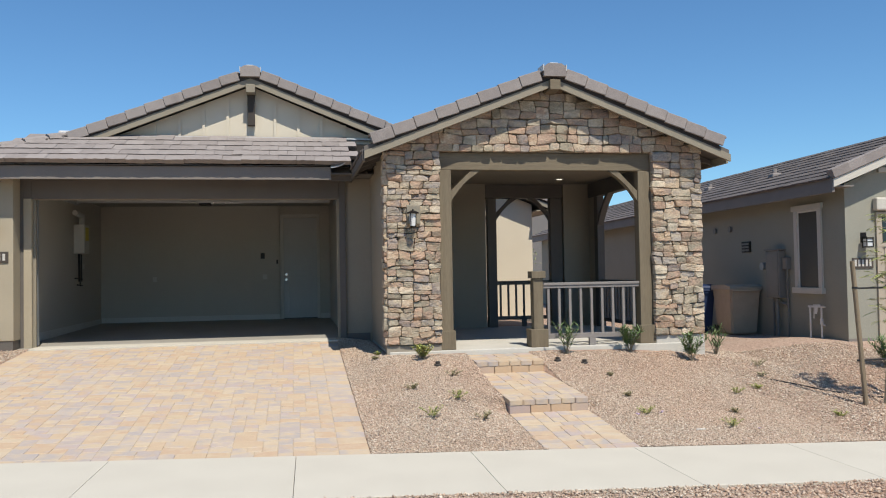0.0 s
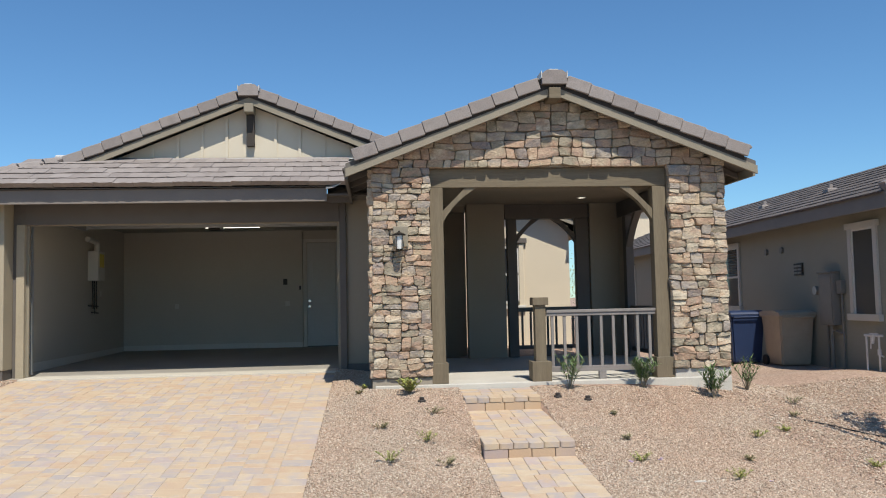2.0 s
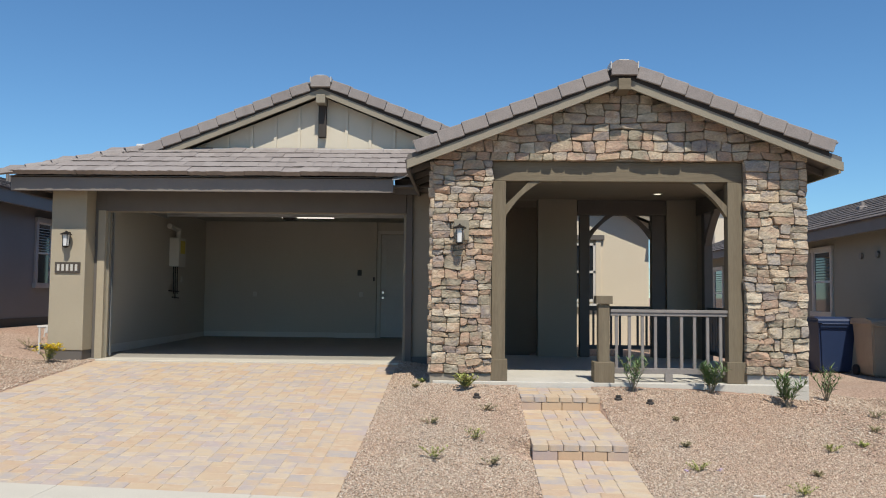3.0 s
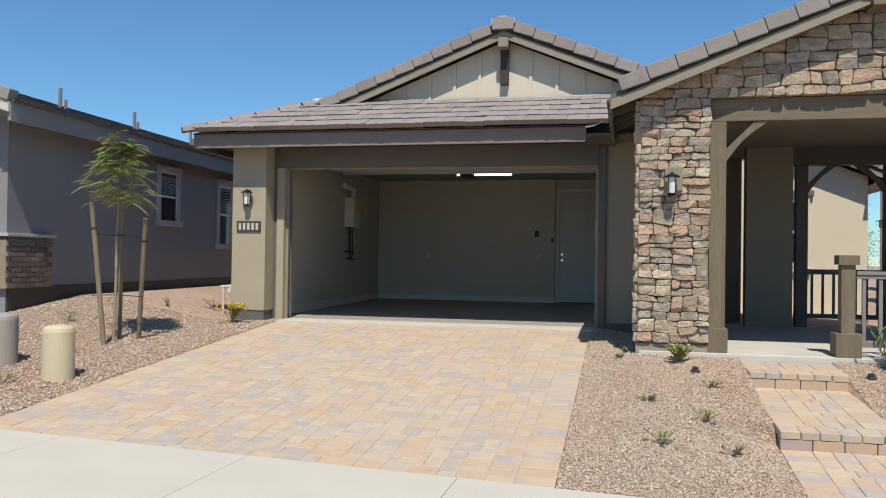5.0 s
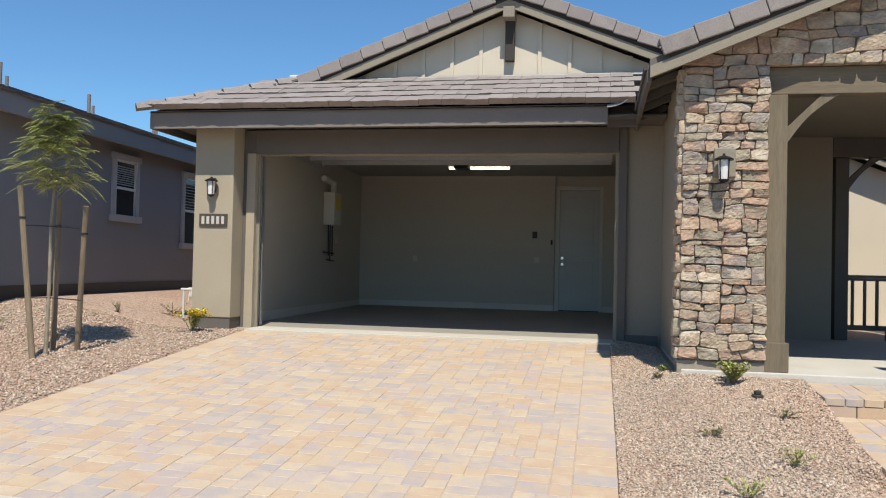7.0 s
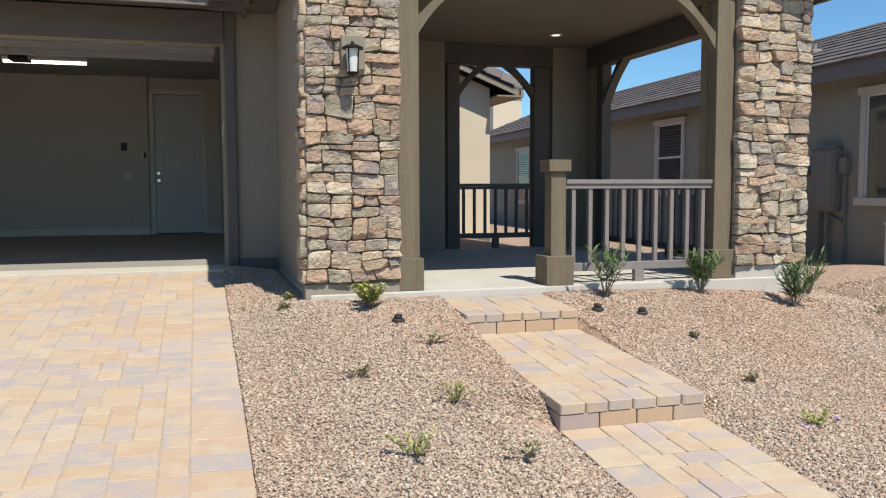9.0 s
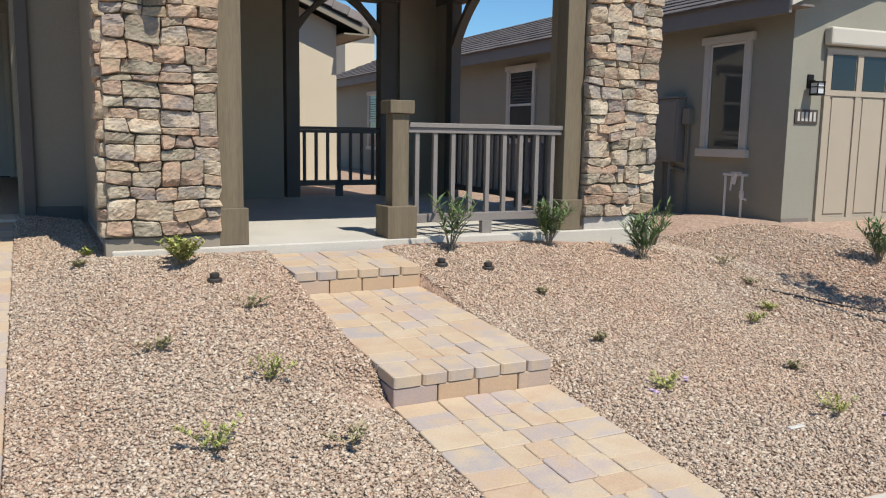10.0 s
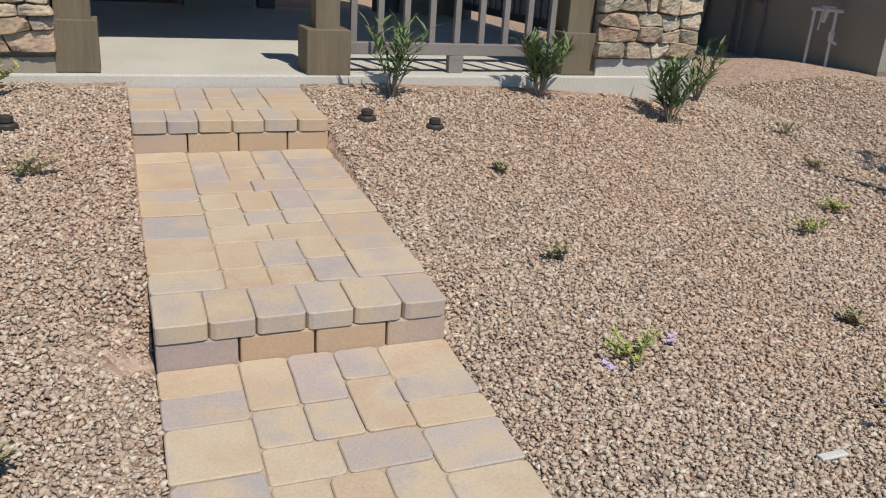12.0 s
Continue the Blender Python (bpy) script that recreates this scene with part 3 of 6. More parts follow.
def tile_boxes(p0, u, v, rows, cols, w, h, name, material, parent=None, skip=None, stuff=True, thick=0.03):
    """A field of flat tiles: p0 corner at the eave, u along the eave, v up the slope."""
    p0, u, v = Vector(p0), Vector(u).normalized(), Vector(v).normalized()
    nrm = u.cross(v).normalized()
    rng = random.Random(11)
    verts, faces, placed = [], [], []
    for r in range(rows):
        for c in range(-1, cols + 1):
            x0 = c * w + (w / 2 if r % 2 else 0)
            if skip and skip(x0 + w / 2, r): continue
            lift = rng.uniform(0, 0.006)
            placed.append((x0, r, lift))
    for x0, r, lift in placed:
        b = len(verts)
        for s, t, q in ((0.002, 0, 0.02), (w - 0.002, 0, 0.02), (w - 0.002, h + 0.05, 0), (0.002, h + 0.05, 0)):
            for k in (0, 1):
                p = p0 + u * (x0 + s) + v * (r * h + t) + nrm * (q + lift + k * thick)
                verts.append(tuple(p))
        for f in ((0, 2, 4, 6), (1, 7, 5, 3), (0, 1, 3, 2), (2, 3, 5, 4), (4, 5, 7, 6), (6, 7, 1, 0)):
            faces.append(tuple(b + k for k in f))
    if stuff:
        return raw(name, verts, faces, material)
    out = []
    for k, (x0, r, lift) in enumerate(placed):
        vs, fs, n = [], [], 6
        for i in range(n + 1):
            a = 0.002 + (w - 0.004) * i / n
            jut, nick = rng.uniform(-0.008, 0.008), rng.uniform(-0.006, 0.003)
            for t, q in ((jut + 0.07, 0.004), (jut - 0.004, 0.018 + thick + nick), (0.03, 0.018 + thick), (h + 0.05, thick), (h + 0.05, 0.0)):
                vs.append(tuple(p0 + u * (x0 + a) + v * (r * h + t) + nrm * (q + lift * 1.6)))
        for i in range(n):
            for j in range(5):
                fs.append((i * 5 + j, i * 5 + 5 + j, i * 5 + 5 + (j + 1) % 5, i * 5 + (j + 1) % 5))
        fs.append((0, 1, 2, 3, 4)); fs.append(tuple(n * 5 + j for j in (4, 3, 2, 1, 0)))
        out.append(raw(name, vs, fs, material))
    return out


def hang(name, me, parent, label="", kind=""):
    ob = new(name, me)
    ob.parent = parent
    if parent.name in BASE:
        ob.matrix_parent_inverse = Matrix.Translation(BASE[parent.name]).inverted()
    return tagged(ob, label, kind=kind)


rake(house, GX, GZ + 0.11, GS, 3.1, 3.55, 2.89, 12.0)
# garage roof: front skirt, left slope
EY, EZ, EXL, EXR = 1.815, 3.415, -7.80, -1.27
SK = (4.02 - EZ) / (3.1 - EY)
bm = bmesh.new()
v = [bm.verts.new(p) for p in ((EXL + .1, 1.87, EZ), (EXR + 1.2, 1.87, EZ), (EXR + 1.2, 3.1, 4.0), (-6.0, 3.1, 4.0))]
bm.faces.new(v)
v2 = [bm.verts.new(p) for p in ((EXL + .1, 1.87, EZ), (-6.0, 3.1, 4.0), (GX, 3.1, 5.14), (GX, 15, 5.14), (EXL, 15, EZ - .03))]
bm.faces.new(v2)
bmesh.ops.solidify(bm, geom=bm.faces[:], thickness=0.06)
skirt = part("roof", bm, M["underlay"], house, "grey-brown flat concrete tile roof")
slope_len = math.hypot(3.1 - EY, 4.02 - EZ)
for me in tile_boxes((EXL, EY - 0.03, EZ), (1, 0, 0), (0, 1, SK), 5, 22, 0.30, slope_len / 5, "roof_tile", M["tile"], stuff=False, thick=0.08,
                     skip=lambda x, r: x < 0.33 * r + 0.02 or x > EXR - EXL + 0.12):
    hang("roof_tile", me, skirt)
hang("roof_tiles", tile_boxes((EXL, 15, EZ), (0, -1, 0), (1, 0, 0.335), 16, 43, 0.30, 0.325, "roof_tiles", M["tile_far"], skip=lambda s, r: s > 13.0 - 0.2 * r), skirt, kind="stuff")
hip0, hip1 = Vector((EXL - 0.02, EY - 0.06, EZ + 0.03)), Vector((-5.95, 3.06, 4.10))
d = (hip1 - hip0)
q = d.to_track_quat("X", "Z").to_matrix().to_4x4()
bm = bmesh.new()
prism(bm, [(-0.13, -0.02), (-0.10, 0.04), (0, 0.075), (0.10, 0.04), (0.13, -0.02), (0, 0.045)], "x", 0, 0.37)
hip_me = mesh_of("hip_tile", bm, M["tile"])
for k in range(6):
    p = hip0 + d * (k / 6.0)
    pieces("hip_tile", hip_me, skirt, Matrix.Translation(p + Vector((0, 0, 0.01))) @ q @ Matrix.Rotation(radians(3.5), 4, "Y"))
bm = bmesh.new()
box(bm, -6.12, -5.86, 2.96, 3.1, 4.07, 4.16, bevel=0.02)
part("flashing", bm, M["mortar_white"], skirt, "white mortar flashing")
part("fascia", B(-7.70, -1.53, 1.905, 1.945, 3.20, 3.445, bevel=0.004), M["nbr_fascia"], house)
# set back and dark to mimic the shaded last stretch of the fascia
part("fascia_end", B(-1.529, -1.16, 2.16, 2.20, 3.21, 3.50), M["trim"], house)
bm = bmesh.new()
for k in range(6):
    a, b = k / 6, (k + 1) / 6
    f = lambda t: Vector((-1.54 + 0.28 * t, 1.79, 3.395 + 0.03 * t + 0.10 * t ** 3))
    p, q = f(a), f(b)
    v = [bm.verts.new(c) for c in (p, q, q + Vector((0, 0.12, 0.05)), p + Vector((0, 0.12, 0.05)))]
    bm.faces.new(v)
bmesh.ops.remove_doubles(bm, verts=bm.verts[:], dist=0.001)
bmesh.ops.solidify(bm, geom=bm.faces[:], thickness=0.012)
part("valley_flashing", bm, M["mortar_white"], house, "bent pale metal valley flashing")
part("flashing", B(-5.70, -0.3, 3.0, 3.085, 4.065, 4.09, bevel=0.004), M["mortar_white"], house, "thin white flashing")
part("fascia", B(-7.70, -7.66, 1.95, 15, 3.20, 3.41, bevel=0.004), M["trim"], house)
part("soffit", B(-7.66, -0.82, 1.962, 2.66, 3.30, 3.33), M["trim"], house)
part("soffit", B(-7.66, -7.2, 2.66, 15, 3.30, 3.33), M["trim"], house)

# ---------------------------------------------------------------- the porch
PX, PZ, PS = 1.685, 4.46, 0.39
ZP = 0.452
part("porch_slab", B(-0.8, 4.16, -0.035, 4.8, 0.05, ZP, bevel=0.012), M["slab"], house, "grey concrete porch slab")
part("foundation", B(-0.84, -0.03, -0.02, 0.18, 0.10, 0.54, bevel=0.006), M["stucco"], house)
part("foundation", B(3.36, 4.16, -0.02, 0.6, 0.05, 0.57, bevel=0.006), M["slab"], house)
# walls beside and over the opening
zt = lambda x: PZ - 0.02 - abs(x - PX) * PS
bm = bmesh.new()
prism(bm, [(-0.80, 3.41), (4.14, 3.41), (4.14, zt(4.14)), (PX, zt(PX)), (-0.80, zt(-0.80))], "y", 0.0, 0.2)
gable_backing = part("stone_gable", bm, M["mortar"], house, "brown and grey ledgestone gable")
stone_l = part("stone_pier", B(-0.80, -0.03, 0.0, 0.2, 0.5, 3.409), M["mortar"], house, "stacked tan and grey ledgestone")
stone_r = part("stone_pier", B(3.34, 4.14, 0.0, 0.6, 0.5, 3.409), M["mortar"], house, "stacked tan and grey ledgestone")
part("porch_wall", B(-0.80, -0.03, 0.2, 6.2, 0.2, 3.5), M["stucco"], house)
part("porch_wall", B(-0.03, 1.13, 6.0, 6.2, 0.3, 3.5), M["stucco"], house)
part("porch_wall", B(1.0, 1.73, 4.45, 4.75, 0.3, 3.42), M["stucco"], house)
part("porch_wall", B(3.42, 4.14, 4.48, 4.78, 0.3, 3.42), M["stucco"], house)
part("porch_wall", B(3.985, 4.135, 4.152, 4.479, 0.3, 3.42), M["stucco"], house)
part("porch_wall", B(-0.03, 4.14, 4.47, 4.76, 3.42, 3.7), M["stucco"], house)
part("porch_wall", B(3.98, 4.14, 0.6, 4.47, 3.42, 3.6), M["stucco"], house)
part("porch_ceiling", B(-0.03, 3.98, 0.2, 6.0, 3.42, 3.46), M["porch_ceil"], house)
part("wall", B(-7.2, 0.9, 14.8, 15, 0.2, 3.4), M["stucco"], house)
part("wall", B(0.9, 1.13, 6.2, 15, 0.2, 3.4), M["stucco"], house)

rake(house, PX, PZ + 0.01, PS, 2.84, 2.84, -0.32, 6.2)
part("outlooker", B(PX - 0.08, PX + 0.08, -0.40, 0.0, PZ - 0.17, PZ - 0.02, bevel=0.006), M["timber"], house)
for s in (-1, 1):
    ex, ez = PX + s * 2.84, PZ - 2.84 * PS
    # left fascia gets the darker trim tone to paint in its shade
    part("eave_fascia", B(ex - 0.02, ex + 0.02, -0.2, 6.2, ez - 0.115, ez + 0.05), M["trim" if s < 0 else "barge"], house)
    for y in (0.25, 0.85, 1.45, 2.05):
        bm = bmesh.new()
        prism(bm, [(ex, ez - 0.10), (ex, ez - 0.02), (PX + s * 2.5, PZ - 2.5 * PS - 0.02), (PX + s * 2.5, PZ - 2.5 * PS - 0.10)], "y", y, y + 0.05)
        part("rafter_tail", bm, M["trim"], house)
    hang("roof_tiles", tile_boxes((PX + s * 2.9, -0.1 if s < 0 else 6.2, PZ + 0.08 - 2.88 * PS), (0, 1, 0) if s > 0 else (0, 1, 0), (-s, 0, PS), 9, 20, 0.31, 0.335, "roof_tiles", M["tile_far"], skip=lambda q, r: q < 0.1) if s < 0 else
         tile_boxes((PX + 2.88, 6.2, PZ + 0.08 - 2.88 * PS), (0, -1, 0), (-1, 0, PS), 9, 20, 0.31, 0.335, "roof_tiles", M["tile_far"], skip=lambda q, r: q > 6.15), house, kind="stuff")


# ledgestone pieces
def warp(x, z, seed, amount):
    """A gentle pull on the grid of joints, so that neighbouring stones still fit."""
    q = Vector((x * 7.0 + seed * 13.1, z * 9.0, seed * 3.7))
    w = Vector((x * 2.6 + seed * 5.3, z * 3.0, seed * 1.9))
    return (x + amount * noise.noise(q) + amount * noise.noise(w + Vector((0, 0, 4))),
            z + amount * noise.noise(q + Vector((31, 17, 5))) + amount * 1.3 * noise.noise(w))


def stone_mesh(x0, x1, z0, z1, proud, rng, seed, amount, gap, rugged, low):
    """One split-faced stone of the wall, about its own middle: flat breaks off an uneven block."""
    w, h = x1 - x0, z1 - z0
    nx, nz = max(5, round(w / 0.018)), max(4, round(h / 0.018))
    o = Vector((rng.uniform(0, 90), rng.uniform(0, 90), rng.uniform(0, 90)))
    cx, cz = (x0 + x1) / 2, (z0 + z1) / 2
    # the main face leans a little; further breaks bite off corners and edges
    planes = [(rng.uniform(-0.09, 0.09) * rugged, rng.uniform(-0.22, 0.16) * rugged, 0.0)]
    for k in range(rng.choice((0, 1, 1, 2, 3))):
        g = rng.uniform(0, 2 * math.pi)
        lean = rng.uniform(0.3, 1.0) * rugged
        planes.append((math.cos(g) * lean, math.sin(g) * lean, rng.uniform(0.35, 0.85) * lean * 0.5 * (abs(math.cos(g)) * w + abs(math.sin(g)) * h)))
    held = lambda x, z: (x, max(low, z))
    cut = [rng.uniform(0.0, 0.35) ** 1.5 for k in range(4)]
    corner = {(a, b): held(*warp(cx + a * (w / 2 - gap), cz + b * (h / 2 - gap), seed, amount)) for a in (-1, 1) for b in (-1, 1)}
    rim = lambda n, size: [-1.0] + [-1 + 0.014 / size + (2 - 0.028 / size) * k / n for k in range(n + 1)] + [1.0]
    us, vs = rim(nx, w), rim(nz, h)
    verts, faces = [], []
    for b in vs:
        for a in us:
            e = max(abs(a), abs(b))
            r = cut[(a > 0) + 2 * (b > 0)] * min(w, h) / 2 * (abs(a) * abs(b)) ** 3
            fa, fb = (a + 1) / 2, (b + 1) / 2
            x, z = ((1 - fb) * ((1 - fa) * corner[-1, -1][n] + fa * corner[1, -1][n]) + fb * ((1 - fa) * corner[-1, 1][n] + fa * corner[1, 1][n]) for n in (0, 1))
            x -= math.copysign(r, a)
            z -= math.copysign(r, b)
            x += 0.006 * noise.noise(Vector((x, 0, z)) * 30 + o) * e ** 3
            z += 0.006 * noise.noise(Vector((x, 5, z)) * 30 + o) * e ** 3
            q = Vector((x, 0, z))
            d = min(proud + p * (x - cx) + t * (z - cz) + c for p, t, c in planes)
            d += rugged * (0.009 * noise.noise(q * 11 + o) + 0.011 * abs(noise.noise(q * 24 + o)) + 0.005 * noise.noise(q * 60 + o))
            d = min(0.105, max(0.026, d))
            if e > 0.999: d -= 0.020
            verts.append((x - cx, -d, z - cz))
    row, col = len(us), len(vs)
    for j in range(col - 1):
        for i in range(row - 1):
            k = j * row + i
            faces.append((k, k + 1, k + row + 1, k + row))
    edge = [i for i in range(row)] + [j * row + row - 1 for j in range(1, col)] + [(col - 1) * row + i for i in range(row - 2, -1, -1)] + [j * row for j in range(col - 2, 0, -1)]
    base = len(verts)
    for k in edge:
        verts.append((verts[k][0], 0.012, verts[k][2]))
    for n in range(len(edge)):
        m = (n + 1) % len(edge)
        faces.append((edge[m], edge[n], base + n, base + m))
    return raw("stone", verts, faces, M["stone"])


def ashlar(x0, x1, z0, z1, k, rng):
    """Split a wall into uneven bands, the bands into blocks and the blocks into stones; k scales them."""
    out = []
    z = z0
    while z < z1 - 1e-4:
        h = rng.choice((0.085, 0.11, 0.14, 0.18, 0.22)) * rng.uniform(0.85, 1.15) * k
        if z1 - z - h < 0.085 * k: h = z1 - z
        x = x0
        while x < x1 - 1e-4:
            w = rng.uniform(0.14, 0.40) * k
            if x1 - x - w < 0.12 * k: w = x1 - x
            rows = [(z, z + h)]
            if h > 0.20 * k or (h > 0.135 * k and rng.random() < 0.75):
                q = z + h * rng.uniform(0.32, 0.68)
                rows = [(z, q), (q, z + h)]
            for c, d in rows:
                if w > 0.33 * k or (w > 0.24 * k and rng.random() < 0.45):
                    q = x + w * rng.uniform(0.32, 0.68)
                    out += [(x, q, c, d), (q, x + w, c, d)]
                else:
                    out.append((x, x + w, c, d))
            x += w
        z += h
    return out


def stone_wall(parent, x0, x1, z0, z1, k, seed, free=None, turn=0.0, plane=(0, 0), rugged=1.0):
    """Tightly fitted rubble whose joints are pulled uneven."""
    rng = random.Random(seed)
    for a, b, c, d in ashlar(x0, x1, z0, z1, k, rng):
        cx, cz = (a + b) / 2, (c + d) / 2
        if free and not free(cx, cz):
            continue
        me = stone_mesh(a, b, c, d, 0.062 + rng.uniform(-0.014, 0.016) * rugged, rng, seed, 0.032 * k, 0.0002, rugged, z0)
        m = Matrix.Translation((plane[0], plane[1] + (cx - x0), cz)) @ Matrix.Rotation(radians(turn), 4, "Z") if turn else Matrix.Translation((cx, 0, cz))
        pieces("stone", me, parent, m)


stone_wall(stone_l, -0.82, -0.025, 0.55, 3.41, 1.0, 3)
stone_wall(stone_r, 3.335, 4.16, 0.575, 3.41, 1.0, 8)
stone_wall(stone_l, 0, 0.28, 0.55, 3.38, 1.0, 5, turn=-90, plane=(-0.80, -0.03))
stone_wall(gable_backing, -0.82, 4.16, 3.405, 4.45, 1.2, 4, free=lambda x, z: z < zt(x) + 0.02, rugged=0.7)


# timber frame of the porch
def post(x0, x1, y0, y1, z0, z1, base=True, m="timber_v"):
    p = thing("porch_post", ((x0 + x1) / 2, (y0 + y1) / 2, ZP), "taupe painted rough-sawn timber porch post", "post", "porch posts")
    part("shaft", B(x0, x1, y0, y1, z0, z1, bevel=0.006), M[m], p)
    if base:
        part("base_trim", B(x0 - 0.03, x1 + 0.03, y0 - 0.03, y1 + 0.03, z0 + 0.003, z0 + 0.285, bevel=0.005), M["timber_v"], p)
    return p


post(-0.02, 0.165, 0.028, 0.20, ZP, 3.138)
post(3.135, 3.325, 0.028, 0.20, ZP, 3.138)
# inner posts take the darker trim colour to paint in deep shade
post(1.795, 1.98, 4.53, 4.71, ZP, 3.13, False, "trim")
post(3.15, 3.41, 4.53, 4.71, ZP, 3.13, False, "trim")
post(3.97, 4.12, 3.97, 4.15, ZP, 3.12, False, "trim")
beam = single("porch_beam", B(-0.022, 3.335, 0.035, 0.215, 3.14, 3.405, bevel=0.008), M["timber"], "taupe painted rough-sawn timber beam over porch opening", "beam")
# inner beams likewise carry their shade in the colour
single("porch_beam", B(1.75, 3.42, 4.51, 4.73, 3.135, 3.418, bevel=0.008), M["trim"], "timber beam at rear of porch, shade put into its dark colour", "beam")
single("porch_beam", B(3.96, 4.13, 0.6, 4.47, 3.125, 3.418, bevel=0.008), M["trim"], "timber beam over side opening of porch, shade put into its dark colour", "beam")


def brace(x, s, z, y0, y1, size=0.47, along="y", m="timber_v"):
    """A knee brace with a curved underside between post and beam."""
    w = 0.125
    outer = [(0.0, -size), (0.0, -size + w * 1.25), (size - w * 1.25, 0.0), (size, 0.0)]
    pts = list(outer)
    for k in range(1, 8):
        t = k / 8
        a = (size * (1 - t), -size * t)
        sag = math.sin(math.pi * t) * 0.075
        pts.append((a[0] - sag * 0.7 * 0.6, a[1] + sag * 0.7 * 0.6))
    poly = [(x + s * p, z + q) for p, q in pts]
    bm = bmesh.new()
    prism(bm, poly, along, y0, y1)
    return single("knee_brace", bm, M[m], "taupe timber knee brace with curved underside", "brace", group="porch braces")


brace(0.166, 1, 3.138, 0.055, 0.17)
brace(3.134, -1, 3.138, 0.055, 0.17)
# inner braces coloured dark for shade, like their posts
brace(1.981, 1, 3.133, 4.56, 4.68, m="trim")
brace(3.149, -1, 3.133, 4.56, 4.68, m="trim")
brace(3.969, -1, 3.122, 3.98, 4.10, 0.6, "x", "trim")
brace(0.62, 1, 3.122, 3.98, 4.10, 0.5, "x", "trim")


# railings
def railing(name, a, b, axis, at, label, z0=0.565, z1=1.42, step=0.149, m=None):
    m = m or M["rail"]
    c = (a + b) / 2
    r = thing(name, (c, at, z0) if axis == "x" else (at, c, z0), label, "railing")
    def bb(u0, u1, w, zz0, zz1, bev=0.004):
        return B(u0, u1, at - w, at + w, zz0, zz1, bevel=bev) if axis == "x" else B(at - w, at + w, u0, u1, zz0, zz1, bevel=bev)
    part("top_rail", bb(a, b, 0.045, z1 - 0.04, z1), m, r)
    part("sub_rail", bb(a, b, 0.03, z1 - 0.085, z1 - 0.041), m, r)
    part("bottom_rail", bb(a, b, 0.028, z0, z0 + 0.075), m, r)
    n = max(1, round((b - a) / step) - 1)
    for k in range(n):
        u = a + (b - a) * (k + 0.5) / n
        part("baluster", bb(u - 0.019, u + 0.019, 0.019, z0 + 0.074, z1 - 0.084, 0), m, r)
    part("foot_block", bb(c - 0.05, c + 0.05, 0.03, ZP, z0), m, r)
    return r


railing("railing", 1.575, 3.134, "x", 0.10, "grey painted wooden railing between newel and porch post")
# inner railings darkened by colour for the porch shade
railing("railing", 1.981, 3.149, "x", 4.62, "railing across rear porch opening, coloured dark for shade", 0.60, 1.41, 0.14, M["trim"])
railing("railing", 0.62, 3.965, "y", 4.06, "railing along side porch opening, coloured dark for shade", 0.565, 1.41, 0.14, M["trim"])
nw = thing("newel_post", (1.485, 0.1, ZP), "taupe boxed newel post with cap and plinth", "post")
part("shaft", B(1.41, 1.56, 0.03, 0.18, ZP, 1.49, bevel=0.005), M["timber_v"], nw)
part("plinth", B(1.345, 1.615, -0.03, 0.24, ZP - 0.012, 0.72, bevel=0.006), M["timber_v"], nw)
part("cap", B(1.375, 1.595, -0.005, 0.215, 1.492, 1.60, bevel=0.006), M["timber_v"], nw)

# ---------------------------------------------------------------- neighbouring houses
def sash_window(parent, wall_x, out, y0, y1, z0, z1, trim, label, sash=True, head=0.0, pane="pane", blind="blind"):
    """A cased window in a wall that faces along x; out is +1 or -1."""
    o = lambda a, b: (wall_x + out * a, wall_x + out * b)
    t = 0.11
    w = part("window", B(*o(0.002, 0.012), y0 + t, y1 - t, z0 + 0.03, z1 - 0.02), M[pane], parent, label)
    def bb(a, b, *r): 
        lo, hi = sorted(o(a, b))
        return B(lo, hi, *r, bevel=0.004)
    part("casing", bb(0, 0.045, y0, y0 + t, z0, z1), trim, w); part("casing", bb(0, 0.045, y1 - t, y1, z0, z1), trim, w)
    part("head_casing", bb(0, 0.065, y0 - head, y1 + head, z1 - 0.01, z1 + 0.10), trim, w)
    part("sill", bb(0, 0.085, y0 - 0.05, y1 + 0.05, z0 - 0.09, z0 + 0.03), trim, w)
    part("frame", bb(0.004, 0.025, y0 + t, y0 + t + 0.04, z0 + 0.03, z1 - 0.01), M["white"], w)
    part("frame", bb(0.004, 0.025, y1 - t - 0.04, y1 - t, z0 + 0.03, z1 - 0.01), M["white"], w)
    part("frame", bb(0.004, 0.025, y0 + t, y1 - t, z1 - 0.05, z1 - 0.01), M["white"], w)
    if sash:
        zm = (z0 + z1) / 2
        part("meeting_rail", bb(0.004, 0.03, y0 + t, y1 - t, zm - 0.025, zm + 0.025), M["white"], w)
        bm = bmesh.new()
        for k in range(9):
            z = zm + 0.06 + k * (z1 - zm - 0.16) / 9
            lo, hi = sorted(o(0.013, 0.018)); box(bm, lo, hi, y0 + t + 0.05, y1 - t - 0.05, z, z + 0.018)
        part("blind", bm, M[blind], w)
    return w


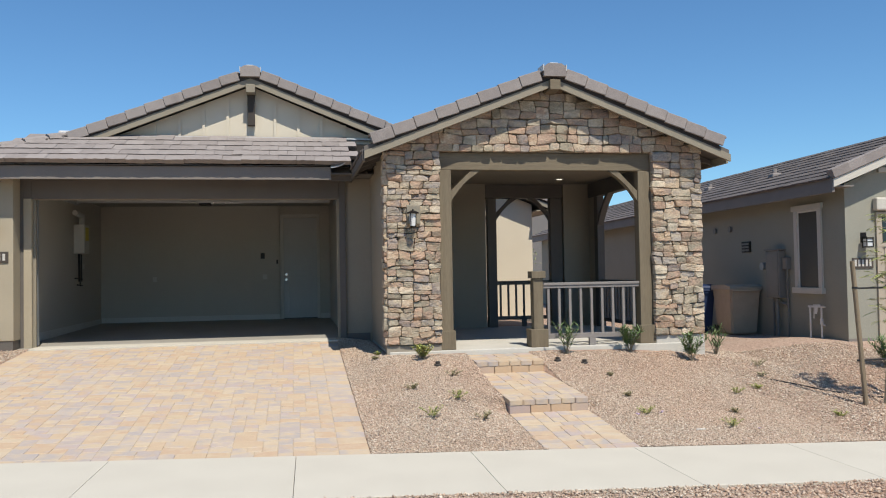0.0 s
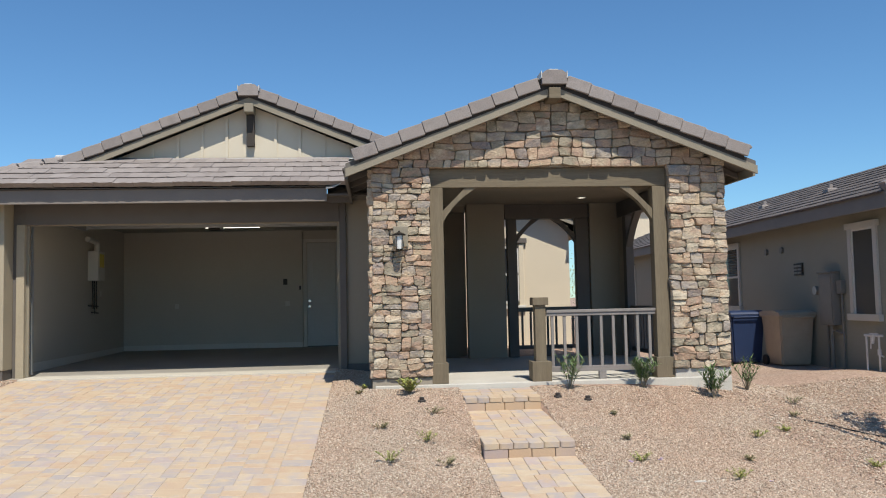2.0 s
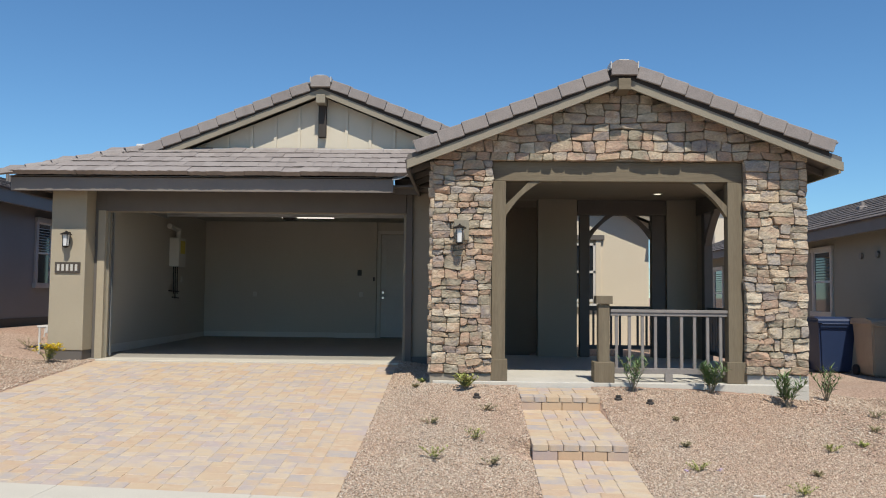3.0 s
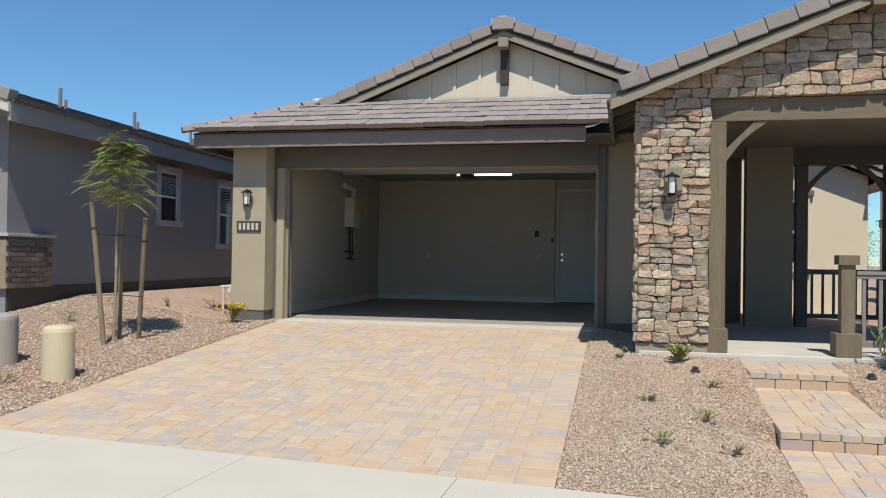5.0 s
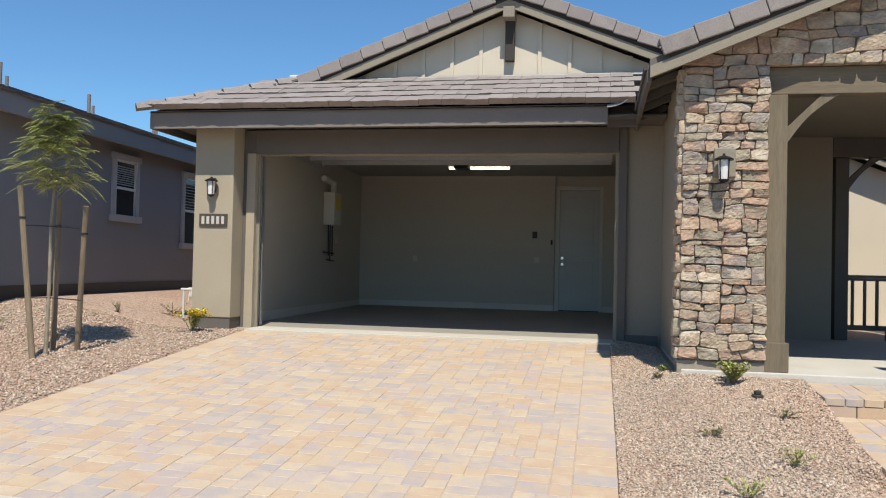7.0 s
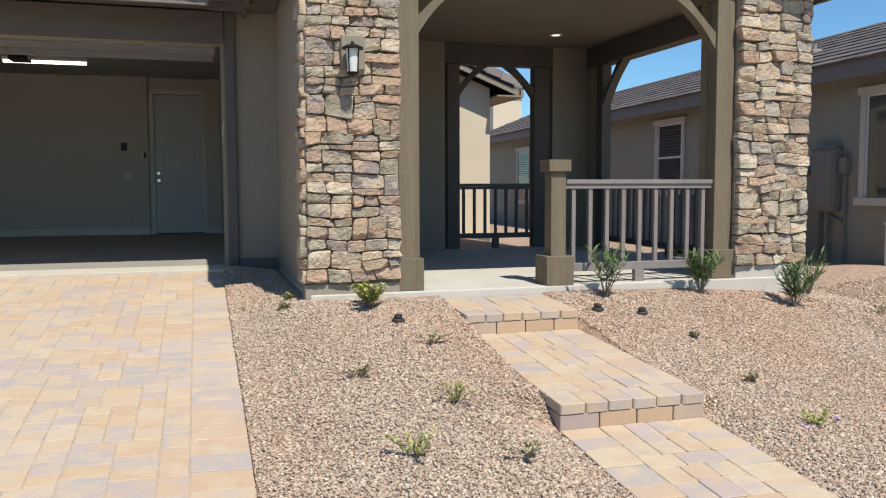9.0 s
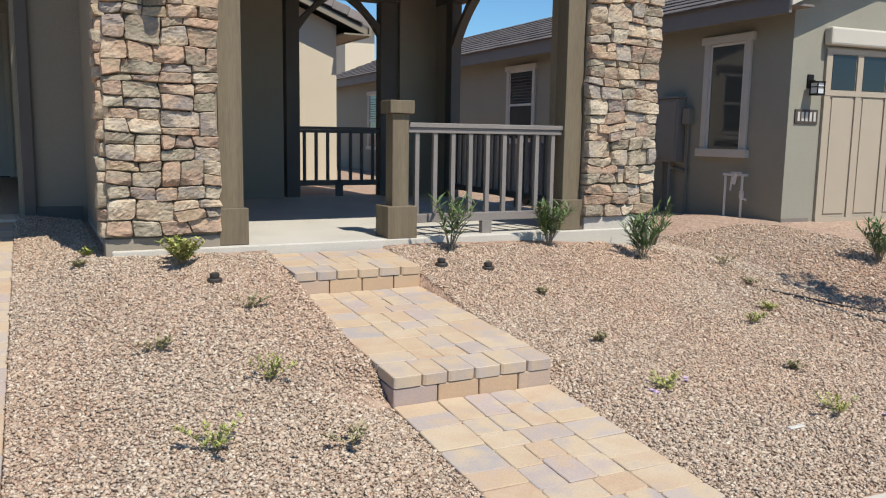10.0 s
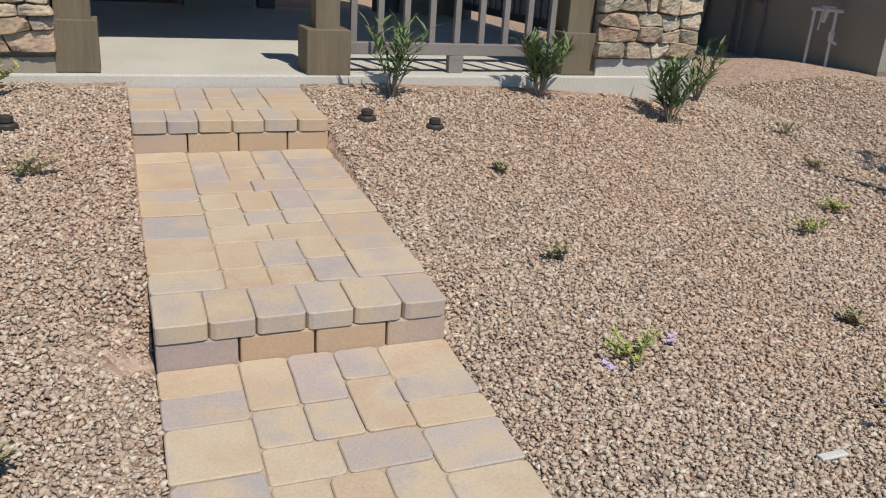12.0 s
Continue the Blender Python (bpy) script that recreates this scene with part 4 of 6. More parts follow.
def lantern(x, y, z, label, style=0):
    """Wall lantern hung on a wall that faces -y; z is its middle."""
    t = thing("wall_lantern", (x, y, z), label, "wall lamp", "outdoor wall lanterns")
    part("backplate", B(x - 0.035, x + 0.035, y - 0.02, y, z - 0.10, z + 0.15, bevel=0.006), M["dark_metal"], t)
    bm = bmesh.new()
    tube(bm, (x, y - 0.01, z + 0.13), (x, y - 0.12, z + 0.155), 0.012)
    part("arm", bm, M["dark_metal"], t)
    yc = y - 0.125
    bm = bmesh.new()
    lathe(bm, x, yc, [(0.112, z + 0.085), (0.112, z + 0.10), (0.065, z + 0.125), (0.02, z + 0.14), (0.012, z + 0.165)], 12)
    part("roof", bm, M["dark_metal"], t)
    bm = bmesh.new(); lathe(bm, x, yc, [(0.054, z - 0.145), (0.068, z + 0.085)], 16)
    part("shade", bm, M["frost"], t, "frosted white glass", smooth=False)
    bm = bmesh.new()
    for a in (-1, 1):
        for b in (-1, 1):
            tube(bm, (x + a * 0.043, yc + b * 0.043, z - 0.15), (x + a * 0.053, yc + b * 0.053, z + 0.09), 0.007, None, 6)
    tube(bm, (x, yc, z - 0.155), (x, yc, z - 0.143), 0.058, None, 16)
    part("cage", bm, M["dark_metal"], t)
    bm = bmesh.new(); lathe(bm, x, yc, [(0.062, z - 0.152), (0.055, z - 0.165), (0.012, z - 0.185)], 12)
    part("finial", bm, M["dark_metal"], t)
    for o in t.children:
        o.matrix_parent_inverse = Matrix.Diagonal((0.80, 0.80, 0.80, 1)) @ o.matrix_parent_inverse
    return t


def plaque(x0, x1, y, z0, z1, label):
    t = thing("address_plaque", ((x0 + x1) / 2, y, (z0 + z1) / 2), label, "plaque")
    part("plate", B(x0, x1, y - 0.018, y, z0, z1, bevel=0.003), M["plaque"], t)
    w = (x1 - x0) * 0.88 / 5
    for k in range(5):
        a = x0 + (x1 - x0) * 0.06 + k * w
        part("bar", B(a + w * 0.2, a + w * 0.75, y - 0.024, y - 0.0185, z0 + 0.035, z1 - 0.035), M["numeral"], t)
    return t


def gabled_neighbour(name, label, x_wall, x_far, y0, y1, z_base, z_eave, over, out, slope, wall_m, trim_m, fascia_m, front_over=0.3, drop=0.0):
    """A long house whose wall at x_wall faces out (+1 or -1) towards the yard, ridge along y."""
    h = thing(name, ((x_wall + x_far) / 2, (y0 + y1) / 2, z_base), label, "house")
    lo, hi = sorted((x_wall, x_far))
    part("wall", B(lo, hi, y0, y1, -0.4, z_eave + 0.1), wall_m, h)
    xe = x_wall + out * over
    xr = (x_wall + x_far) / 2
    run = abs(xr - xe)
    zr = z_eave + 0.16 + run * slope
    bm = bmesh.new()
    prism(bm, [(lo + 0.01, z_eave + 0.08), (hi - 0.01, z_eave + 0.08), (xr, zr - 0.12)], "y", y0 + 0.002, y1 - 0.002)
    part("gable_wall", bm, wall_m, h)
    for s in (-1, 1):
        ex = xr + s * run
        bm = bmesh.new()
        prism(bm, [(xr, zr), (xr, zr - 0.07), (ex, z_eave + 0.09), (ex, z_eave + 0.16)], "y", y0 - front_over, y1 + front_over)
        part("roof_deck", bm, M["underlay"], h)
        bm = bmesh.new()
        prism(bm, [(xr, zr - 0.02), (xr, zr - 0.17), (ex, z_eave - 0.01), (ex, z_eave + 0.14)], "y", y0 - front_over - 0.04, y0 - front_over - 0.002)
        part("bargeboard", bm, trim_m, h)
    a, b = sorted((xe - out * 0.04, xe + out * 0.012))
    part("fascia", B(a, b, y0 - front_over, y1 + front_over, z_eave - 0.02 - drop, z_eave + 0.165, bevel=0.004), fascia_m, h)
    a, b = sorted((x_wall, xe - out * 0.045))
    part("soffit", B(a, b, y0 - front_over, y1 + front_over, z_eave, z_eave + 0.03), fascia_m, h)
    L = run * math.hypot(1, slope)
    ln = (y1 - y0) + 2 * front_over
    if out > 0:
        me = tile_boxes((xe + 0.05, y0 - front_over, z_eave + 0.125), (0, 1, 0), (-1, 0, slope), int(L / 0.33), int(ln / 0.3), 0.30, 0.33, "roof_tiles", M["tile_far"], skip=lambda q, r: q < 0.1)
    else:
        me = tile_boxes((xe - 0.05, y1 + front_over, z_eave + 0.125), (0, -1, 0), (1, 0, slope), int(L / 0.33), int(ln / 0.3), 0.30, 0.33, "roof_tiles", M["tile_far"], skip=lambda q, r: q > ln - 0.1)
    hang("roof_tiles", me, h, kind="stuff")
    n = int(L / 0.34)
    bm = bmesh.new(); box(bm, 0, 0.35, -0.04, 0.15, -0.02, 0.15, bevel=0.008)
    me = mesh_of("rake_tile", bm, M["tile"])
    for k in range(n):
        dd = k * 0.34 / math.hypot(1, slope)
        x, z = xe - out * dd, z_eave + 0.17 + dd * slope
        ang = math.degrees(math.atan(slope))
        m = Matrix.Translation((x, y0 - front_over - 0.03, z)) @ Matrix.Rotation(radians(ang * (1 if out > 0 else -1)), 4, "Y")
        if out > 0: m = m @ Matrix.Translation((-0.35, 0, 0))
        pieces("rake_tile", me, h, Matrix.Translation(-BASE[h.name]) @ m)
    return h


RX, FY = 7.92, 1.65


def turned(ob, pivot, degrees):
    """Turn a finished thing with its parts about an upright axis."""
    p = Matrix.Translation((pivot[0], pivot[1], 0))
    ob.matrix_basis = p @ Matrix.Rotation(radians(degrees), 4, "Z") @ p.inverted() @ ob.matrix_basis
    return ob


right_house = gabled_neighbour("neighbour_house", "sage grey stucco house with tan garage door beyond gravel yard", RX, RX + 5.4, FY, 24.5, 0.2, 3.045, 0.42, -1, 0.40, M["nbr_stucco"], M["nbr_trim"], M["nbr_fascia"], drop=0.08)
sash_window(right_house, RX, -1, 2.37, 3.32, 1.15, 2.74, M["nbr_trim"], "narrow cased window", sash=False, head=0.05, pane="pane_pale")
sash_window(right_house, RX, -1, 8.46, 9.72, 1.25, 2.75, M["nbr_trim"], "cased sash window with dark blind", head=0.05, blind="blind_dark")
sash_window(right_house, RX, -1, 18.2, 19.5, 0.90, 2.60, M["nbr_trim"], "cased sash window with dark blind", head=0.05, blind="blind_dark")
part("wall_base", B(RX - 0.012, RX + 0.50, FY - 0.015, FY - 0.001, -0.2, 0.25), M["nbr_fascia"], right_house)
gd = part("garage_door", B(8.52, 12.7, FY - 0.02, FY - 0.002, 0.1, 2.60), M["nbr_door"], right_house, "tan panelled garage door with top windows")
for k in range(7):
    x = 8.52 + k * 0.60
    part("stile", B(x, x + 0.11, FY - 0.042, FY - 0.022, 0.12, 2.58, bevel=0.004), M["nbr_door"], gd)
    part("pane", B(x + 0.13, x + 0.58, FY - 0.030, FY - 0.0215, 2.03, 2.50), M["pane"], gd)
    part("panel", B(x + 0.16, x + 0.56, FY - 0.034, FY - 0.0215, 0.30, 1.92, bevel=0.006), M["nbr_door"], gd)
for z in (0.17, 1.945, 2.51):
    part("rail", B(8.52, 12.7, FY - 0.048, FY - 0.0425, z, z + 0.075), M["nbr_door"], gd)
part("door_head_trim", B(8.47, 12.85, FY - 0.14, FY - 0.001, 2.62, 2.86, bevel=0.03), M["nbr_trim"], right_house)
part("gable_band", B(8.6, 12.5, FY - 0.04, FY - 0.001, 3.34, 3.43, bevel=0.005), M["nbr_trim"], right_house)
for yv, zo in ((5.6, 1.3), (9.4, 1.5)):
    bm = bmesh.new()
    x, z = RX - 0.42 + zo, 3.045 + 0.17 + zo * 0.40
    box(bm, x - 0.12, x + 0.12, yv - 0.12, yv + 0.12, z - 0.05, z + 0.07, bevel=0.03)
    tube(bm, (x, yv, z), (x, yv, z + 0.17), 0.05)
    part("roof_vent", bm, M["tile"], right_house)
PIVOT = (RX, 1.47)
turned(right_house, PIVOT, -3)


def square_lantern(x, y, z, label):
    """Box-shaped wall lantern on a tall back plate; z is its middle."""
    t = thing("wall_lantern", (x, y, z), label, "wall lamp", "outdoor wall lanterns")
    part("backplate", B(x - 0.07, x + 0.07, y - 0.025, y, z - 0.06, z + 0.16, bevel=0.005), M["dark_metal"], t)
    part("arm", B(x - 0.03, x + 0.03, y - 0.10, y - 0.025, z + 0.04, z + 0.07), M["dark_metal"], t)
    part("roof", B(x - 0.095, x + 0.095, y - 0.27, y - 0.08, z + 0.02, z + 0.045, bevel=0.005), M["dark_metal"], t)
    part("shade", B(x - 0.072, x + 0.072, y - 0.247, y - 0.103, z - 0.15, z + 0.019), M["frost"], t, "frosted white glass")
    bm = bmesh.new()
    for a in (-1, 1):
        for b in (-0.255, -0.095):
            box(bm, x + a * 0.08 - 0.008, x + a * 0.08 + 0.008, y + b - 0.008, y + b + 0.008, z - 0.16, z + 0.02)
    for u in (-0.16, -0.05):
        box(bm, x - 0.08, x + 0.08, y - 0.262, y - 0.248, z + u, z + u + 0.014)
        for a in (-1, 1):
            box(bm, x + a * 0.081 - 0.007, x + a * 0.081 + 0.007, y - 0.255, y - 0.095, z + u, z + u + 0.014)
    part("cage", bm, M["dark_metal"], t)
    part("base", B(x - 0.09, x + 0.09, y - 0.265, y - 0.085, z - 0.175, z - 0.161), M["dark_metal"], t)
    for o in t.children:
        o.matrix_parent_inverse = Matrix.Diagonal((0.78, 0.78, 0.85, 1)) @ o.matrix_parent_inverse
    return t


turned(square_lantern(8.27, FY - 0.001, 2.08, "dark square wall lantern with frosted glass beside garage door"), PIVOT, -3)
turned(plaque(8.03, 8.45, FY - 0.001, 1.55, 1.745, "dark house number plaque on sage stucco"), PIVOT, -3)
ub = thing("utility_box", (RX, 3.98, 0.97), "grey electric service cabinet on stucco wall", "utility box")
part("cabinet", B(RX - 0.16, RX - 0.001, 3.72, 4.25, 0.95, 1.95, bevel=0.012), M["box_grey"], ub)
part("cabinet_hood", B(RX - 0.19, RX - 0.001, 3.70, 4.27, 1.951, 1.985, bevel=0.008), M["box_grey"], ub)
part("cabinet_door", B(RX - 0.175, RX - 0.161, 3.75, 4.22, 1.0, 1.90, bevel=0.004), M["box_grey"], ub)
bm = bmesh.new(); tube(bm, (RX - 0.08, 3.95, 0.0), (RX - 0.08, 3.95, 0.95), 0.035); tube(bm, (RX - 0.06, 4.14, 0.0), (RX - 0.06, 4.14, 0.95), 0.022); tube(bm, (RX - 0.04, 3.60, 0.0), (RX - 0.04, 3.60, 1.55), 0.018)
tube(bm, (RX - 0.07, 3.92, 0.86), (RX - 0.05, 3.60, 0.80), 0.02)
part("conduit", bm, M["box_grey"], ub)
bm = bmesh.new(); tube(bm, (RX - 0.001, 4.47, 1.62), (RX - 0.14, 4.47, 1.62), 0.085, n=18)
part("meter", bm, M["steel"], ub)
part("side_box", B(RX - 0.1, RX - 0.001, 3.52, 3.69, 1.55, 1.80, bevel=0.01), M["box_grey"], ub)
turned(ub, PIVOT, -3)
wv = thing("wall_vent", (RX, 5.35, 2.08), "small dark louvred vent in stucco wall", "vent")
part("frame", B(RX - 0.03, RX - 0.001, 5.16, 5.55, 1.95, 2.20, bevel=0.006), M["dark_metal"], wv)
for k in range(3):
    for y in (5.20, 5.37):
        part("slat", B(RX - 0.045, RX - 0.031, y, y + 0.14, 1.98 + k * 0.07, 2.02 + k * 0.07), M["box_grey"], wv)
turned(wv, PIVOT, -3)
for y in (6.10, 6.88):
    turned(single("pipe_cap", tube(bmesh.new(), (RX - 0.001, y, 2.52), (RX - 0.05, y, 2.52), 0.07, n=14), M["box_grey"], "round grey vent cap on stucco wall", "vent"), PIVOT, -3)


def bin_cart(x, y, z, m, label):
    t = thing("wheelie_bin", (x, y, z), label, "bin", "rubbish bins")
    bm = bmesh.new()
    w, d, h = 0.37, 0.40, 1.06
    lo = [bm.verts.new((x + a * w * 0.82, y + b * d * 0.8, z + 0.04)) for a, b in ((-1, -1), (1, -1), (1, 1), (-1, 1))]
    hi = [bm.verts.new((x + a * w, y + b * d, z + h)) for a, b in ((-1, -1), (1, -1), (1, 1), (-1, 1))]
    bm.faces.new(lo[::-1]); bm.faces.new(hi)
    for k in range(4): bm.faces.new((lo[k], lo[(k + 1) % 4], hi[(k + 1) % 4], hi[k]))
    bmesh.ops.bevel(bm, geom=bm.edges[:], offset=0.03, segments=2, affect="EDGES")
    part("body", bm, m, t)
    part("rim", B(x - w - 0.025, x + w + 0.025, y - d - 0.025, y + d + 0.02, z + h - 0.05, z + h, bevel=0.01), m, t)
    bm = bmesh.new(); prism(bm, [(y - d - 0.03, z + h + 0.001), (y + d + 0.03, z + h + 0.001), (y + d, z + h + 0.06), (y - d * 0.4, z + h + 0.08), (y - d, z + h + 0.04)], "x", x - w - 0.02, x + w + 0.02)
    part("lid", bm, m, t)
    part("handle", tube(bmesh.new(), (x - w * 0.9, y - d - 0.05, z + h - 0.06), (x + w * 0.9, y - d - 0.05, z + h - 0.06), 0.016), m, t)
    for a in (-1, 1):
        part("wheel", tube(bmesh.new(), (x + a * (w * 0.86), y + d * 0.75, z + 0.11), (x + a * (w * 0.86 + 0.05), y + d * 0.75, z + 0.11), 0.11, n=16), M["black"], t)


bin_cart(7.68, 5.1, land(7.68, 5.1) - 0.02, M["bin_tan"], "tan plastic wheeled bin beside stucco wall")
bin_cart(7.08, 6.0, land(7.08, 6.0) - 0.02, M["bin_blue"], "blue plastic wheeled recycling bin beside wall")


def standpipe(x, y, z, s, label):
    """A white painted backflow riser of two legs and a cross pipe with valves."""
    t = thing("backflow_pipe", (x, y, z), label, "pipe")
    bm = bmesh.new(); tube(bm, (x - 0.14, y, z - 0.03), (x - 0.14, y, z + 0.58 * s), 0.018); tube(bm, (x + 0.12, y, z - 0.03), (x + 0.12, y, z + 0.58 * s), 0.018)
    part("riser", bm, M["pvc"], t)
    part("cross_pipe", tube(bmesh.new(), (x - 0.18, y, z + 0.58 * s), (x + 0.2, y, z + 0.58 * s), 0.02), M["pvc"], t)
    bm = bmesh.new(); tube(bm, (x + 0.12, y, z + 0.26 * s), (x + 0.12, y, z + 0.36 * s), 0.034)
    part("valve", bm, M["pvc"], t)
    part("valve", tube(bmesh.new(), (x - 0.02, y, z + 0.45 * s), (x + 0.02, y, z + 0.6 * s), 0.03), M["pvc"], t)
    part("lever", B(x - 0.06, x + 0.10, y - 0.012, y + 0.012, z + 0.60 * s, z + 0.62 * s), M["pvc"], t)
    part("test_cock", tube(bmesh.new(), (x - 0.04, y, z + 0.57 * s), (x - 0.06, y, z + 0.36 * s), 0.012), M["pvc"], t)
    part("spout", tube(bmesh.new(), (x + 0.12, y, z + 0.27 * s), (x + 0.20, y, z + 0.24 * s), 0.018), M["pvc"], t)
    return t


turned(standpipe(7.80, 2.40, land(7.80, 2.40), 1.05, "white painted backflow pipe on gravel beside wall"), (7.80, 2.40), -75)
standpipe(-7.52, 2.9, land(-7.72, 2.8), 0.8, "white painted backflow pipe beside garage wall")

LX = -10.0
left_house = gabled_neighbour("neighbour_house", "slate grey stucco house with brick wainscot", LX, LX - 5, 0.58, 16.0, 0.78, 3.515, 0.42, 1, 0.32, M["slate_stucco"], M["nbr_trim"], M["slate_fascia"], front_over=0.5, drop=0.11)
sash_window(left_house, LX, 1, 4.80, 5.70, 2.17, 3.21, M["slate_trim"], "cased sash window with blind", head=0.02)
sash_window(left_house, LX, 1, 7.45, 8.30, 1.74, 3.18, M["slate_trim"], "cased sash window with blind", head=0.02)
part("wall_base", B(LX + 0.002, LX + 0.014, 0.6, 16, 0.3, 0.98), M["plaque"], left_house)
for yv in (3.4, 5.9, 8.4):
    bm = bmesh.new()
    x = LX + 0.42 - 1.6; z = 3.515 + 0.17 + 1.6 * 0.32
    tube(bm, (x, yv, z - 0.1), (x, yv, z + 0.38), 0.035); tube(bm, (x - 0.1, yv + 0.3, z - 0.1), (x - 0.1, yv + 0.3, z + 0.22), 0.03)
    part("roof_pipe", bm, M["nbr_fascia"], left_house)
wains = part("brick_wainscot", B(LX - 1.2, LX + 0.06, 0.50, 1.54, 0.96, 1.70), M["mortar"], left_house, "brown brick wainscot")
part("brick_cap", B(LX - 1.2, LX + 0.12, 0.46, 1.58, 1.74, 1.79, bevel=0.006), M["slate_trim"], wains)
brick_me = mesh_of("brick", B(-0.011, 0.03, -0.098, 0.098, -0.033, 0.033, bevel=0.004), M["brick"])
for r in range(9):
    for c in range(6):
        y = 0.50 + 0.1 + 0.206 * c + (0.103 if r % 2 else 0)
        if y < 1.50:
            pieces("brick", brick_me, wains, Matrix.Translation((LX + 0.061, y, 1.0 + r * 0.079)))
turned(left_house, (LX, 0.6), 2)

# rear wing seen through the porch; its unseen rear blocks sky reflections
wing = thing("rear_wing", (2, 11, 0.35), "sunlit beige stucco house wing behind porch", "house")
# length past y = 14 is added out of view to block reflected sky
part("wall", B(-1.0, 4.15, 9.25, 22, -0.2, 3.22), M["wing_stucco"], wing)
bm = bmesh.new()
prism(bm, [(-3.0, 3.22), (4.15, 3.22), (4.15, 3.40), (0.6, 4.82), (-3.0, 3.38)], "y", 9.25, 9.4)
part("gable_wall", bm, M["wing_stucco"], wing)
rake(wing, 0.6, 3.30 + 4.1 * 0.40, 0.40, 3.5, 4.1, 8.87, 22.0)
part("eave_fascia", B(4.66, 4.72, 8.8, 22, 3.18, 3.34), M["barge"], wing)
part("soffit", B(4.15, 4.66, 8.8, 22, 3.19, 3.22), M["barge"], wing)
part("wall_base", B(-1, 4.16, 9.235, 9.249, -0.1, 0.40), M["trim"], wing)
ww = part("window", B(1.95, 2.80, 9.235, 9.248, 1.52, 2.85), M["pane"], wing, "white framed window with stucco surround")
for a in ((1.90, 1.96, 1.45, 2.9), (2.78, 2.84, 1.45, 2.9), (1.90, 2.84, 1.45, 1.52), (1.90, 2.84, 2.84, 2.9), (1.90, 2.84, 2.16, 2.22)):
    part("frame", B(a[0], a[1], 9.20, 9.236, a[2], a[3], bevel=0.004), M["white"], ww)
part("surround", B(2.845, 2.97, 9.19, 9.248, 1.40, 2.98, bevel=0.006), M["wing_stucco"], ww)
part("surround", B(1.75, 3.05, 9.15, 9.248, 2.98, 3.10, bevel=0.006), M["trim"], ww)
part("sill", B(1.80, 3.0, 9.14, 9.248, 1.32, 1.41, bevel=0.006), M["white"], ww)
far = thing("far_house", (13.4, 37, 0.2), "distant cream stucco house behind the lots", "house")
part("wall", B(13.3, 14.9, 34, 41, -0.5, 6.6), M["wing_stucco"], far)
bm = bmesh.new(); prism(bm, [(13.2, 6.6), (15.2, 6.6), (14.2, 7.1)], "y", 33.6, 41.4)
part("roof", bm, M["tile"], far)

# ---------------------------------------------------------------- in the garage
gdoor = thing("garage_door", (-3.85, 3.9, 3.0), "raised sectional garage door under ceiling", "garage door")
for k in range(4):
    part("panel", B(-6.28, -1.42, 2.86 + k * 0.60, 3.44 + k * 0.60, 3.165, 3.205, bevel=0.006), M["white"], gdoor)
    part("strut", B(-6.26, -1.44, 3.10 + k * 0.60, 3.15 + k * 0.60, 3.078, 3.164, bevel=0.004), M["steel"], gdoor)
for x in (-6.42, -1.33):
    bm = bmesh.new(); box(bm, x - 0.015, x + 0.015, 2.86, 5.4, 3.08, 3.14); box(bm, x - 0.015, x + 0.015, 2.83, 2.89, 0.5, 3.09)
    part("track", bm, M["steel"], gdoor)
part("torsion_bar", tube(bmesh.new(), (-6.5, 2.92, 3.28), (-1.35, 2.92, 3.28), 0.02), M["steel"], gdoor)
part("spring", tube(bmesh.new(), (-4.9, 2.92, 3.28), (-2.9, 2.92, 3.28), 0.035), M["steel"], gdoor)
part("hanger", B(-6.40, -6.36, 5.3, 5.36, 3.1, 3.34), M["steel"], gdoor)
op = thing("garage_opener", (-3.95, 6.1, 3.12), "dark garage door opener hung from ceiling", "garage opener")
part("housing", B(-4.06, -3.82, 5.32, 5.62, 3.07, 3.19, bevel=0.015), M["dark_metal"], op)
part("chain_rail", B(-4.01, -3.97, 2.95, 5.32, 3.135, 3.16), M["steel"], op)
part("bracket", B(-4.03, -3.95, 5.44, 5.48, 3.19, 3.34), M["steel"], op)
tl = thing("ceiling_light", (-3.85, 7.0, 3.34), "lit fluorescent strip light on garage ceiling", "ceiling light")
part("housing", B(-4.46, -3.28, 6.94, 7.06, 3.305, 3.339), M["white"], tl)
part("tube", tube(bmesh.new(), (-4.45, 7.0, 3.282), (-3.29, 7.0, 3.282), 0.024), M["tube"], tl)
door = thing("interior_door", (-2.0, 8.87, 0.53), "closed grey-white panelled door in garage back wall", "door")
part("leaf", B(-2.42, -1.60, 8.90, 8.94, 0.545, 3.045), M["door_white"], door)
for z0, z1 in ((0.70, 1.55), (1.72, 2.90)):
    part("panel", B(-2.29, -1.73, 8.888, 8.901, z0, z1, bevel=0.006), M["door_white"], door)
part("casing", B(-2.51, -2.425, 8.84, 8.869, 0.53, 3.13, bevel=0.004), M["white"], door)
part("casing", B(-1.60, -1.53, 8.84, 8.869, 0.53, 3.13, bevel=0.004), M["white"], door)
part("casing", B(-2.425, -1.60, 8.84, 8.869, 3.05, 3.13, bevel=0.004), M["white"], door)
part("threshold", B(-2.42, -1.60, 8.84, 8.90, 0.528, 0.545), M["black"], door)
for z in (1.50, 1.63):
    bm = bmesh.new(); tube(bm, (-2.36, 8.90, z), (-2.36, 8.83, z), 0.03, n=14)
    part("lock", bm, M["chrome"], door)
